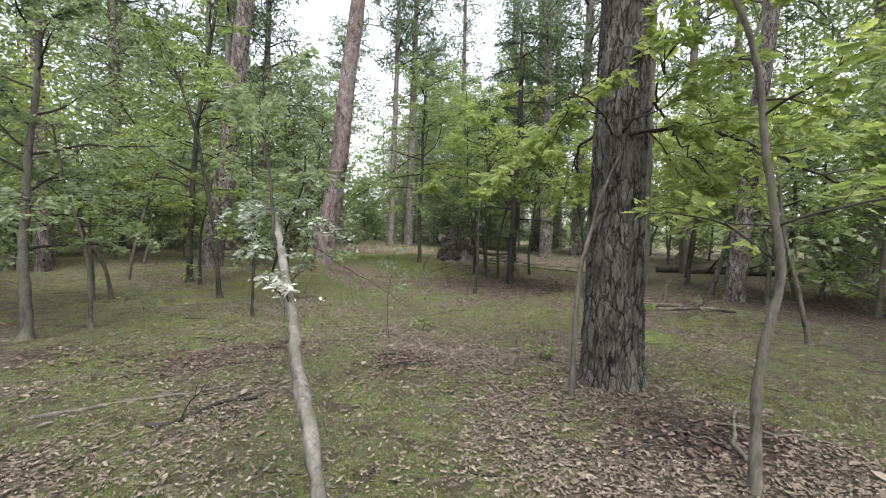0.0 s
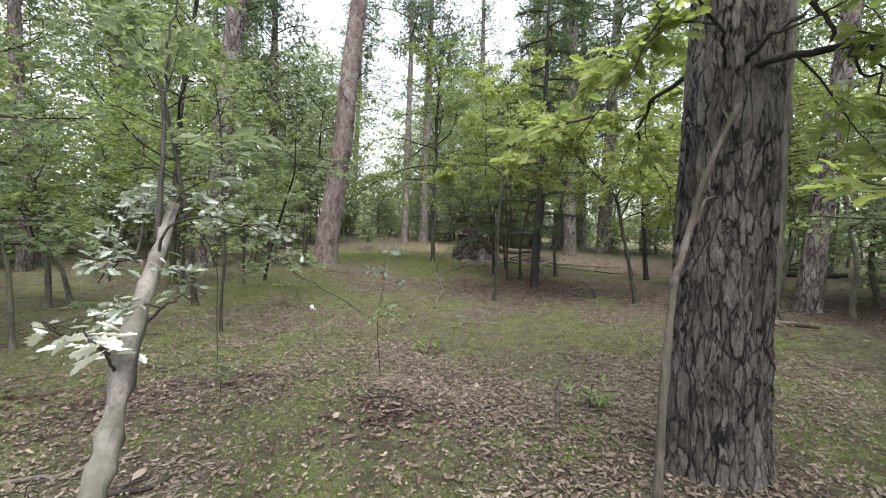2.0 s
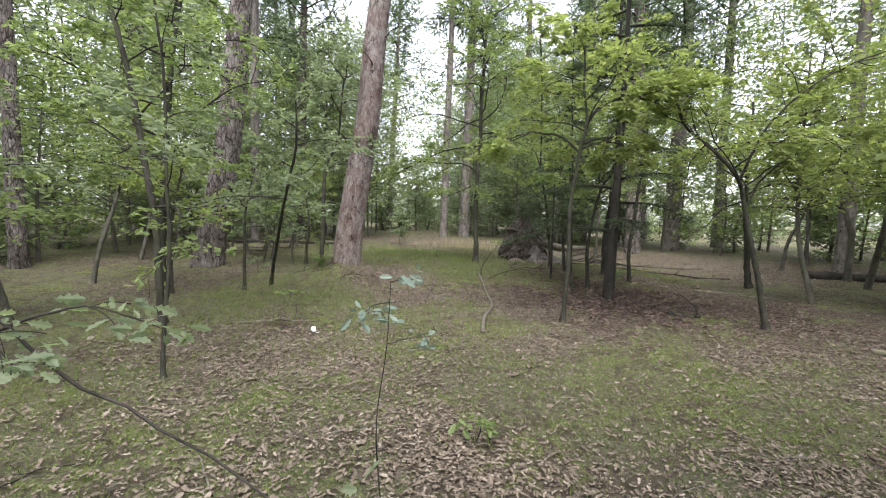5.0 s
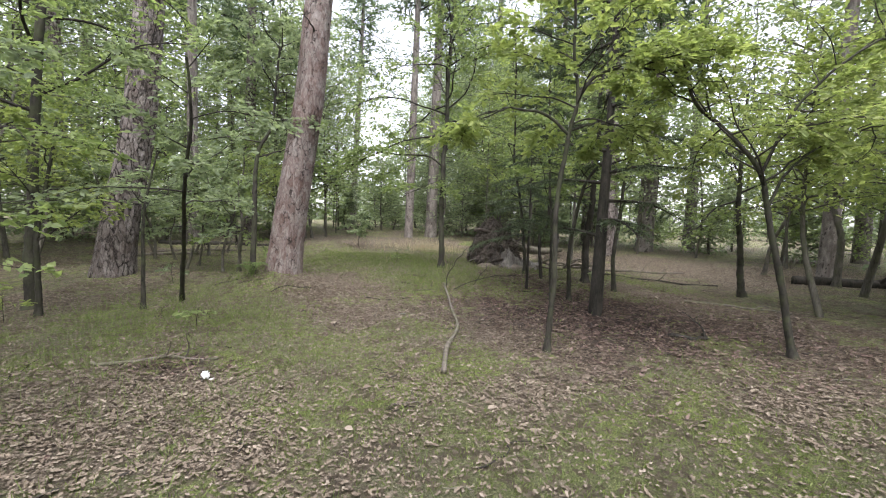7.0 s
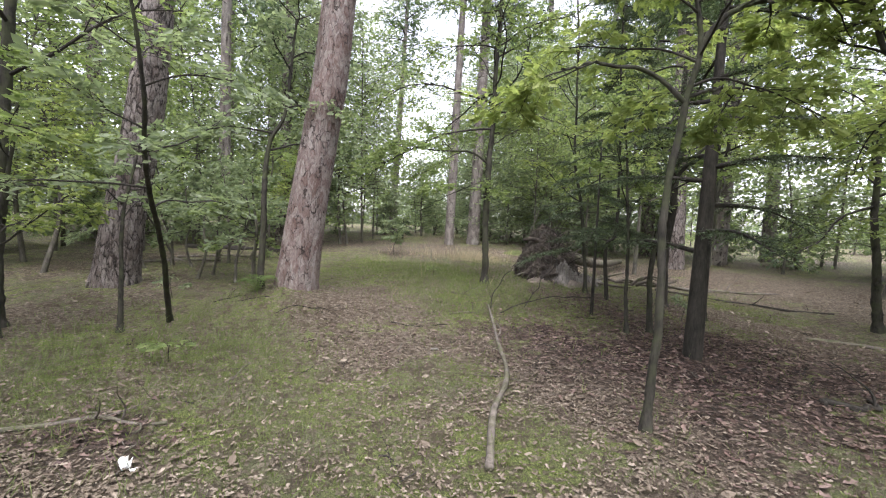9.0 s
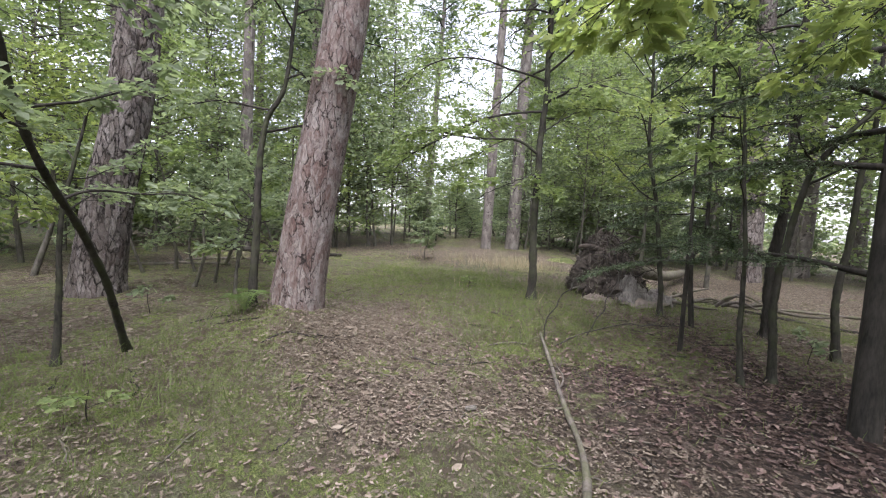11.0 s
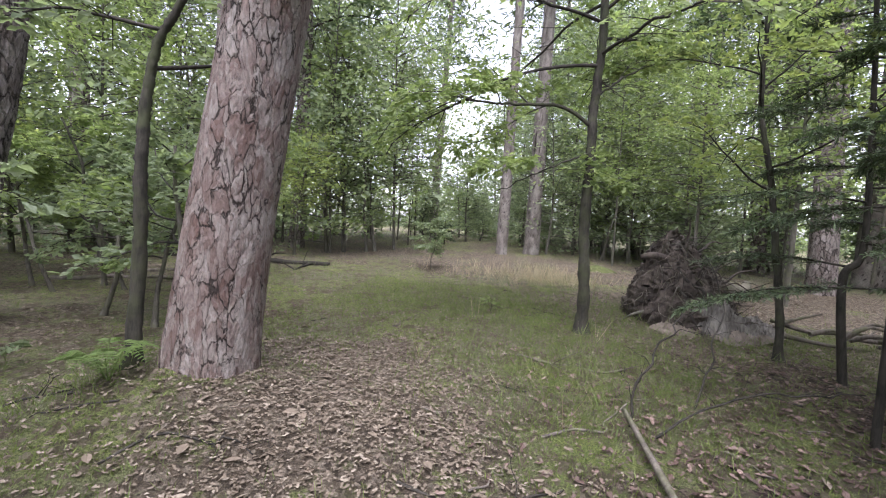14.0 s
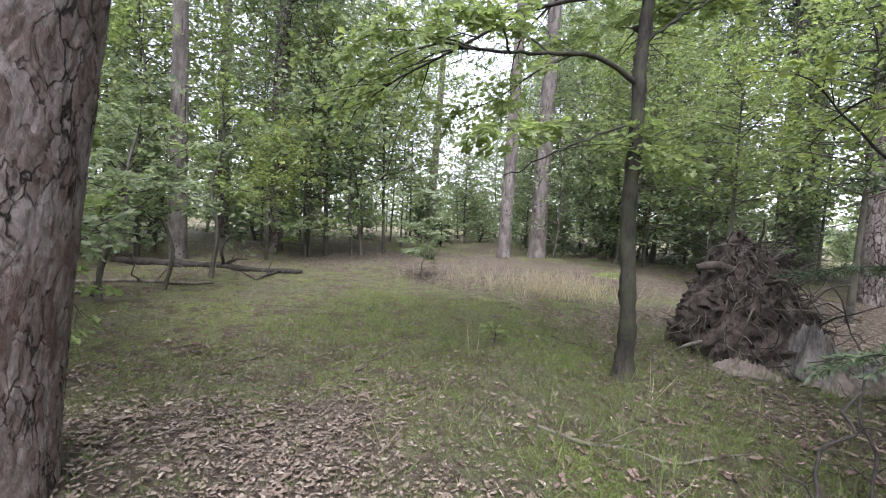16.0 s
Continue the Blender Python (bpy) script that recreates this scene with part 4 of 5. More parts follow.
snag_branch([(-0.95, 2.70, 0.98), (-0.97, 2.64, 1.10), (-1.02, 2.62, 1.16)], 0.006, 2, 0.12, 0.085, M_LEAF_WHITE, 2, 3)
snag_branch([(-1.2, 3.2, 1.3), (-1.15, 3.2, 1.45), (-1.0, 3.3, 1.5), (-0.8, 3.5, 1.4)], 0.007, 4, 0.28, 0.048, M_LEAF_PALE)
snag_branch([(-1.25, 3.25, 1.33), (-1.4, 3.25, 1.3), (-1.55, 3.3, 1.2)], 0.006, 3, 0.25, 0.052, M_LEAF_PALE)
snag_branch([(-1.05, 2.9, 1.1), (-0.95, 2.95, 1.2), (-0.9, 3.05, 1.2)], 0.006, 2, 0.22, 0.048, M_LEAF_PALE)
snag_branch([(-1.32, 3.37, 1.4), (-1.45, 3.6, 1.9), (-1.7, 4.0, 2.5), (-1.75, 4.2, 3.0)], 0.014, 6, 0.6, 0.085, M_LEAF_DULL, 7, 7)

# ---- leaning dead stick at the furrowed trunk, cut stub, loose sticks ----


def stick(name, points, r, label, mat=None, twigs=2, seed=0, kink=0.012):
    rng = np.random.default_rng(seed)
    p = np.array(points, float)
    base = p[0].copy()
    thing = tagged(new(name), label, "dead branch")
    thing.location = base
    c_ = spline(p, 30)
    jog = rng.normal(0, 1, (11, 3)) * [kink, kink, kink * 0.6]
    c_ = c_ + np.stack([np.interp(np.linspace(0, 10, 30), np.arange(11), jog[:, q]) for q in range(3)], -1) * np.linspace(0.15, 1, 30)[:, None]
    rad_ = r * np.linspace(1.0, 0.55, 30) * (1 + 0.12 * np.sin(np.arange(30) * 1.1 + seed))
    v_, f_ = tube(c_ - base, rad_, 9)
    v_ = v_ + rng.normal(0, r * 0.06, v_.shape)
    part("stem", mesh_of("stem", v_, [f_, np.arange(9)[None, ::-1], (np.arange(9) + 29 * 9)[None]], mat or M_DEADWOOD), thing)
    for k in range(twigs):
        i_ = rng.integers(6, 28)
        d = unit(rng.normal(0, 1, 3) * [1, 1, 0.5] + [0, 0, 0.25] + unit(c_[i_] - c_[i_ - 1]) * 0.8)
        part("twig", tubes_mesh("twig", dead_limb(rng, c_[i_] - base, d, rng.uniform(6, 16) * r + 0.12, r * 0.4, 2), mat or M_DEADWOOD), thing)
    return thing


def lying(x0, y0, x1, y1, r, bend=0.06, lift=0.5, seed=0):
    """Points of a stick that lies along the floor."""
    rng = np.random.default_rng(seed)
    out = []
    for s in np.linspace(0, 1, 6):
        x, y = x0 + (x1 - x0) * s + rng.normal(0, bend), y0 + (y1 - y0) * s + rng.normal(0, bend)
        out.append((x, y, land_at(x, y) + r * lift))
    return out


stick("leaning_stick", [(1.13, 3.64, land_at(1.13, 3.64) - 0.05), (1.17, 3.68, 1.1), (1.28, 3.74, 1.5), (1.47, 3.76, 2.15)], 0.024, "thin mossy dead stick leaning on the trunk", M_DEADWOOD, 2, 1)
stick("stub", [(0.82, 4.6, land_at(0.82, 4.6) - 0.04), (0.83, 4.6, 0.18), (0.82, 4.62, 0.36)], 0.024, "short snapped mossy sapling stub", M_DEADWOOD, 0, 2)
stick("fallen_branch", [(-0.36, 9.2, land_at(-0.36, 9.2) + 0.02), (-0.36, 10.0, land_at(-0.36, 10) + 0.03), (-0.28, 11.0, land_at(-0.28, 11) + 0.03), (-0.42, 11.9, land_at(-0.42, 11.9) + 0.03), (-0.56, 13.0, land_at(-0.56, 13) + 0.06), (-0.62, 13.5, land_at(-0.62, 13.5) + 0.10)], 0.03, "long grey fallen branch lying in the leaves", M_DEADWOOD, 2, 3)
stick("fallen_branch", [(-0.59, 13.45, land_at(-0.59, 13.45)), (-0.56, 13.52, 0.40), (-0.40, 13.66, 0.66), (-0.2, 13.8, 0.92)], 0.010, "dark dead branch standing out of the grass", M_TWIG, 5, 4, 0.03)
stick("fallen_branch", [(-0.05, 13.9, land_at(-0.05, 13.9)), (0.2, 14.4, 0.45), (0.42, 14.9, 0.75), (0.4, 15.3, 1.3)], 0.009, "dark crooked dead branch propped in the undergrowth", M_TWIG, 7, 5, 0.05)
stick("fallen_branch", [(-0.45, 13.3, land_at(-0.45, 13.3) + 0.03), (0.1, 13.7, 0.3), (0.7, 13.9, 0.35), (1.2, 14.2, 0.3)], 0.009, "dark crooked dead branch propped in the undergrowth", M_TWIG, 6, 6, 0.04)
for k, (x0, y0, x1, y1, r) in enumerate(((-3.1, 3.2, -1.9, 4.0, 0.02), (-2.2, 3.1, -1.5, 3.8, 0.022), (-3.75, 8.95, -2.72, 9.25, 0.022), (1.9, 2.9, 2.7, 3.5, 0.018), (1.2, 2.8, 2.1, 3.3, 0.015), (2.0, 3.4, 2.9, 3.0, 0.014), (4.2, 8.3, 5.6, 8.6, 0.05),
                                         (4.4, 8.8, 5.8, 8.5, 0.045), (4.3, 9.3, 5.2, 8.4, 0.04), (2.6, 10.9, 3.2, 11.1, 0.035), (-4.3, 12.0, -3.9, 12.1, 0.01), (-1.5, 14.4, -0.6, 14.5, 0.016), (-1.2, 13.0, -0.4, 13.9, 0.012), (-3.4, 11.9, -2.7, 12.1, 0.008), (-8.6, 16.2, -6.9, 17.4, 0.04), (-9.0, 15.3, -7.2, 15.9, 0.045),
                                         (3.0, 17.0, 6.0, 16.2, 0.035), (2.5, 17.8, 6.5, 18.6, 0.04), (4.0, 13.6, 5.6, 12.9, 0.03), (-1.9, 12.2, -1.0, 12.5, 0.01))):
    stick("fallen_stick", lying(x0, y0, x1, y1, r, seed=k), r, "grey dead stick lying on the forest floor", (M_DEADWOOD, M_TWIG)[k % 3 == 1 or k == 9], 2 + k % 3, 300 + k)
for k in range(130):
    r_ = np.random.default_rng(900 + k)
    x, y, a, ln = r_.uniform(-4.5, 4.5), r_.uniform(1.2, 18), r_.uniform(0, 6.28), r_.uniform(0.15, 0.55)
    stick("twig", lying(x, y, x + math.cos(a) * ln, y + math.sin(a) * ln, 0.006, 0.02, 1.2, 950 + k), r_.uniform(0.004, 0.009), "thin dry twig lying among fallen leaves", M_TWIG if k % 2 else M_DEADWOOD, 1, 400 + k)
stick("fallen_log", lying(-10.3, 18.6, -6.2, 18.9, 0.06, 0.08, 0.4, 77), 0.10, "rotten mossy log lying across the glade", M_TWIG, 5, 78)
stick("fallen_log", lying(8.5, 17.2, 13.0, 16.4, 0.13, 0.04, 0.6, 79), 0.15, "dark fallen log on the leaf-covered ground", M_TWIG, 3, 80)

# ---- uprooted root plate with its fallen trunk ----
plate_c = np.array([0.56, 16.75, land_at(0.56, 16.75)])
plate = tagged(new("root_plate"), "upturned root plate of a fallen tree, dark soil and tangled roots", "fallen tree")
plate.location = plate_c
prng = np.random.default_rng(81)
uu, vv_ = np.meshgrid(np.linspace(0, 2 * np.pi, 90, endpoint=False), np.linspace(-0.08, 1, 50))
prof = np.interp(vv_, [-0.08, 0.1, 0.45, 0.75, 0.92, 1.0], [1.0, 0.95, 0.70, 0.44, 0.24, 0.0])
lump = 1 + 0.13 * wave(np.cos(uu) * 2.4, np.sin(uu) * 2.4 + vv_ * 5, 82, 1.0) + 0.12 * wave(np.cos(uu) * 6, np.sin(uu) * 6 + vv_ * 11, 83, 1.0) + 0.09 * wave(np.cos(uu) * 15, np.sin(uu) * 15 + vv_ * 26, 84, 1.0)
px, py, pz = 0.72 * prof * lump * np.cos(uu) - 0.10 * vv_, 0.50 * prof * lump * np.sin(uu) + 0.2 * vv_, 1.2 * vv_ * (1 + 0.08 * wave(uu * 3, vv_ * 3, 85, 1.0))
i, j = np.meshgrid(np.arange(49), np.arange(90), indexing="ij")
k = (j + 1) % 90
pf = np.stack([i * 90 + j, i * 90 + k, (i + 1) * 90 + k, (i + 1) * 90 + j], -1).reshape(-1, 4)
rough = prng.normal(0, 0.018, (3, *px.shape))
part("soil", mesh_of("soil", np.stack([px + rough[0], py + rough[1], pz + rough[2]], -1), pf, M_SOIL), plate, "dark crumbly soil")
for k in range(280):
    a, h = prng.uniform(0, 6.28), prng.uniform(0.05, 1.0)
    if k % 3:
        a = prng.uniform(3.3, 6.1)
    rp = np.interp(h, [0, 0.1, 0.45, 0.75, 0.92, 1.0], [1.0, 0.95, 0.70, 0.44, 0.24, 0.0])
    o = np.array([0.70 * rp * math.cos(a) - 0.10 * h, 0.48 * rp * math.sin(a) + 0.2 * h, 1.18 * h])
    d = np.array([math.cos(a) * 0.5, math.sin(a) * 0.5, prng.normal(-0.2, 0.8)]) + prng.normal(0, 0.5, 3)
    ln = prng.uniform(0.2, 0.75)
    pts = [o]
    hd = unit(d)
    for q in range(5):
        hd = unit(hd + prng.normal(0, 0.35, 3) + [0, 0, -0.12])
        pts.append(pts[-1] + hd * ln / 5)
    pts = np.array(pts)
    pts[:, 2] = np.maximum(pts[:, 2], 0.0)
    r0 = prng.choice([0.005, 0.008, 0.013, 0.024], p=[0.55, 0.3, 0.11, 0.04])
    v, f = tube(spline(pts, 14), np.linspace(r0, r0 * 0.3, 14), 5)
    part("root", mesh_of("root", v, f, (M_SOIL, M_SNAG, M_TWIG, M_DEADWOOD, M_SOIL)[k % 5]), plate)
v, f = tube(spline([(-0.2, 0.0, 0.86), (-0.45, -0.1, 0.93), (-0.62, -0.12, 0.90)], 10), np.linspace(0.06, 0.035, 10), 9)
part("root", mesh_of("root", v, f, M_SOIL), plate, "thick broken root end")
v, f = tube(spline([(0.3, 0.2, 0.62), (1.0, 1.2, 0.36), (1.8, 3.0, 0.2), (2.8, 5.5, 0.1)], 30), np.linspace(0.14, 0.09, 30), 16)
part("trunk", mesh_of("trunk", v + prng.normal(0, 0.006, v.shape), f, M_DEADWOOD), plate, "grey rotting fallen trunk")
for k in range(12):
    o = np.array([prng.uniform(0.9, 2.6), prng.uniform(-0.5, 0.4), prng.uniform(0.0, 0.12)])
    a = prng.normal(-0.35, 0.5)
    e = o + np.array([math.cos(a), math.sin(a), prng.uniform(-0.05, 0.25)]) * prng.uniform(0.5, 1.4)
    v, f = tube(spline([o, (o + e) / 2 + prng.normal(0, 0.06, 3), e], 10), np.linspace(0.035, 0.012, 10), 7)
    part("root", mesh_of("root", v, f, M_DEADWOOD), plate)
for cx, cy, sx, sy, hh, name, mat, what in ((-0.22, -0.50, 0.34, 0.22, 0.10, "sand", M_SAND, "heap of pale sand"), (0.30, -0.46, 0.30, 0.24, 0.48, "clay", M_CLAY, "lump of mottled grey clay"),
                                            (0.42, -0.55, 0.42, 0.24, 0.11, "sand", M_SAND, "heap of pale sand"), (0.78, -0.28, 0.30, 0.24, 0.24, "clay", M_CLAY, "lump of mottled grey clay")):
    uu, rr_ = np.meshgrid(np.linspace(0, 2 * np.pi, 48, endpoint=False), np.linspace(0, 1, 18))
    edge = 1 + 0.2 * np.sin(3 * uu + cx) + 0.12 * np.sin(7 * uu) + 0.06 * np.sin(13 * uu + cy)
    lumps = 0.05 * wave(rr_ * np.cos(uu) * 5, rr_ * np.sin(uu) * 5, 86, 1.0) + prng.normal(0, 0.02, uu.shape)
    q = np.stack([cx + sx * rr_ * np.cos(uu) * edge, cy + sy * rr_ * np.sin(uu) * edge, hh * (1 - rr_ ** 1.3) - 0.04 + lumps * (0.3 + hh) * 2], -1)
    i, j = np.meshgrid(np.arange(17), np.arange(48), indexing="ij")
    k = (j + 1) % 48
    part(name, mesh_of(name, q, np.stack([i * 48 + j, (i + 1) * 48 + j, (i + 1) * 48 + k, i * 48 + k], -1).reshape(-1, 4), mat), plate, what)

# ---- fern at the pine's foot ----
fern = tagged(new("fern"), "small bright green fern at the foot of the pine", "fern")
fb = np.array([-3.86, 12.2, land_at(-3.86, 12.2)])
fern.location = fb
frng = np.random.default_rng(91)
for k in range(9):
    a = k * 0.7 + frng.normal(0, 0.2)
    d = np.array([math.cos(a), math.sin(a), 0])
    ln = frng.uniform(0.2, 0.34)
    c = spline([(0, 0, 0), d * ln * 0.45 + [0, 0, 0.28 * ln / 0.4], d * ln + [0, 0, 0.16]], 20)
    s = part("frond", tubes_mesh("frond", [tube(c, np.linspace(0.004, 0.001, 20), 4)], M_FERN), fern)
    w_ = np.cross(d, [0, 0, 1])
    P = np.repeat(c[3:], 2, 0)
    sg = np.tile([1, -1], len(c) - 3)[:, None]
    A = w_ * sg + d * 0.35
    N = np.tile([0, 0, 1.0], (len(P), 1)) + frng.normal(0, 0.15, (len(P), 3))
    S = np.repeat(np.sin(np.linspace(0.35, 3.0, len(c) - 3)) * 0.07 + 0.012, 2)
    part("leaf_blade", leaves_mesh("leaf_blade", P, A, N, S, [(0, 0, 0), (0.2, 0.12, 0), (0.6, 0.1, 0), (1, 0, -0.1)], M_FERN), s)["kind"] = "stuff"

# ---- white litter: a torn cup ----
cup = tagged(new("torn_cup"), "torn white plastic cup lying on the moss", "litter")
cl = (-2.44, 8.69)
cup.location = (*cl, land_at(*cl) + 0.028)
cup.scale = (0.78, 0.78, 0.78)
th = np.linspace(0.5, 5.6, 28)
prof_ = [(0.0, 0.0), (0.03, 0.0), (0.036, 0.03), (0.043, 0.062), (0.046, 0.066)]
cv = np.array([[r * math.cos(t), z + 0.006 * math.sin(5 * t), r * math.sin(t)] for r, z in prof_ for t in th])
cf = np.array([[a * 28 + b, a * 28 + b + 1, (a + 1) * 28 + b + 1, (a + 1) * 28 + b] for a in range(4) for b in range(27)])
me = mesh_of("wall", cv, cf, M_WHITE)
me.transform(Matrix.Rotation(radians(50), 4, "X") @ Matrix.Rotation(radians(35), 4, "Z"))
wall = part("wall", me, cup)
so = wall.modifiers.new("thickness", "SOLIDIFY")
so.thickness = 0.0025
fl = np.array([[0.045 + 0.03 * math.cos(t) * (1 + 0.2 * math.sin(3 * t)), 0.02 + 0.024 * math.sin(t), -0.018 + 0.012 * math.sin(2 * t)] for t in np.linspace(0, 6.28, 14, endpoint=False)])
flap = part("torn_flap", mesh_of("torn_flap", fl, np.arange(14)[None], M_WHITE), cup)
so = flap.modifiers.new("thickness", "SOLIDIFY")
so.thickness = 0.0025

# ---- pale wood chip on the path ----
cb = bmesh.new()
bmesh.ops.create_cube(cb, size=1.0)
bmesh.ops.scale(cb, vec=(0.09, 0.05, 0.03), verts=cb.verts)
for v_ in cb.verts:
    v_.co.x += 0.012 * math.sin(v_.co.y * 90 + v_.co.z * 60)
    v_.co.z *= 0.6 if v_.co.x > 0 else 1.0
bmesh.ops.bevel(cb, geom=cb.edges[:], offset=0.006, segments=2, affect="EDGES")
chip_me = bpy.data.meshes.new("wood_chip")
cb.to_mesh(chip_me)
cb.free()
chip_me.materials.append(M_SNAG)
chip = tagged(new("wood_chip", chip_me), "pale broken wood chip lying in the leaves", "wood chip")
chip.location, chip.rotation_euler = (-1.12, 11.44, land_at(-1.12, 11.44) + 0.022), (0.1, -0.12, 0.5)

# ---- pines standing further off ----


def far_pine(x, y, r, h, seed, lean, label, mat=None, low=0.5):
    """A tall pine: trunk, dead stubs, limbs with needle tufts."""
    rng = np.random.default_rng(seed)
    thing = tagged(new("pine_tree"), label, "tree", "pines of the wood")
    thing.location = (x, y, land_at(x, y))
    me = trunk_mesh("trunk", [(0, 0, -0.3), (lean[0] * 0.3, lean[1] * 0.3, h * 0.3), (lean[0], lean[1], h)], [(0, r * 1.08), (1.2, r), (h, r * 0.35)], mat or M_FAR_PINE, (0.10, 0.16), 0.022, 36, 3.0, 0.06, 0.22, seed, h, 5, 0.5)
    part("trunk", me, thing)
    line = spline([(0, 0, -0.3), (lean[0] * 0.3, lean[1] * 0.3, h * 0.3), (lean[0], lean[1], h)], 60)
    for k in range(5):
        z = h * rng.uniform(0.15, low + 0.1)
        a = rng.uniform(0, 6.28)
        part("dead_branch", tubes_mesh("dead_branch", dead_limb(rng, at_height(line, z), (math.cos(a), math.sin(a), rng.uniform(-0.3, 0.2)), rng.uniform(0.6, 2.4), 0.016, 4), M_TWIG), thing)
    wood, P, A = [], [], []
    for k in range(24):
        z = h * (low + (0.98 - low) * (k + rng.uniform(0, 1)) / 24)
        a = k * 2.4 + rng.normal(0, 0.3)
        o = at_height(line, z)
        ln = rng.uniform(1.4, 3.2) * (1.15 - 0.6 * (z / h - low) / (1 - low))
        e = o + np.array([math.cos(a), math.sin(a), rng.uniform(-0.15, 0.35)]) * ln
        c_ = spline([o, (o + e) / 2 + [0, 0, 0.12 * ln], e], 6)
        wood.append(tube(c_, np.linspace(0.045, 0.01, 6), 4))
        for q in range(18):
            b0 = c_[min(int(rng.uniform(0.25, 1.0) * 5), 4)]
            b1 = b0 + rng.normal(0, 1, 3) * [0.38, 0.38, 0.24]
            d = unit(rng.normal(0, 1, (9, 3)) + unit(b1 - b0) * 0.6)
            P.append(b1 + rng.normal(0, 0.11, (9, 3)))
            A.append(d)
    limb = part("crown", tubes_mesh("crown", wood, M_TWIG), thing)
    P, A = np.vstack(P), np.vstack(A)
    vv, ff = leaves_data(P, A, rng.normal(0, 1, P.shape), rng.uniform(0.28, 0.5, len(P)), [(0, 0, 0), (0.5, 0.085, 0), (1, 0, 0)])
    part("needles", mesh_of("needles", vv, ff, M_PINE_NEEDLE, False), limb)
    return thing


PINE = "tall straight pine with grey-brown bark in the wood"
pines = [far_pine(-2.1, 25.95, 0.27, 20, 501, (0.3, 0.2), PINE, None, 0.42), far_pine(-10.0, 19.8, 0.19, 19, 502, (0.4, -0.3), PINE), far_pine(5.65, 23.8, 0.33, 21, 503, (-0.4, 0.3), PINE, M_PINE_GREY, 0.36), far_pine(-9.4, 22.5, 0.24, 17, 504, (0.2, 0.3), "dark pine with low dead branches", M_PINE_GREY, 0.4)]


def put(kind, x, y, turn, s=1.0, wide=1.0, lean=0.0):
    m = Matrix.Translation((x, y, land_at(x, y))) @ Matrix.Rotation(lean, 4, "Y") @ Matrix.Rotation(turn, 4, "Z") @ Matrix.Diagonal((s * wide, s * wide, s, 1))
    return copy_thing(kind, m)


frng = np.random.default_rng(600)
for x, y, r in ((-3.06, 25.1, 0.18), (-14.2, 25.8, 0.22), (-15.0, 19.9, 0.3), (6.3, 29.6, 0.3), (8.2, 26.5, 0.36), (8.9, 33.5, 0.4), (5.8, 37.2, 0.27), (14.2, 14.6, 0.4), (10.3, 18.4, 0.22), (-11.5, 12.4, 0.17), (-19.8, 41.8, 0.3), (4.8, 31.0, 0.26),
                (-16.0, 33.0, 0.25), (-8.5, 35.0, 0.28), (1.5, 38.0, 0.3), (-1.0, 45.0, 0.3), (12.0, 30.0, 0.28), (16.0, 24.0, 0.3), (-20.0, 26.0, 0.3), (-18.0, 14.0, 0.25), (-22.0, 19.0, 0.25), (20.0, 18.0, 0.3), (17.0, 9.0, 0.25), (-14.0, 6.0, 0.2), (-12.0, 2.0, 0.25), (9.0, 4.0, 0.2), (12, -3, 0.3), (-7, -6, 0.3), (4, -9, 0.3), (-2, -14, 0.3)):
    i = int(frng.integers(0, 4))
    base_r = (0.27, 0.19, 0.33, 0.24)[i]
    put(pines[i], x, y, frng.uniform(0, 6.28), frng.uniform(0.9, 1.1), r / base_r)

put(pines[3], 6.75, 9.95, 0.4, 1.0, 0.85, radians(5))

# ---- broad-leaved understorey further off ----


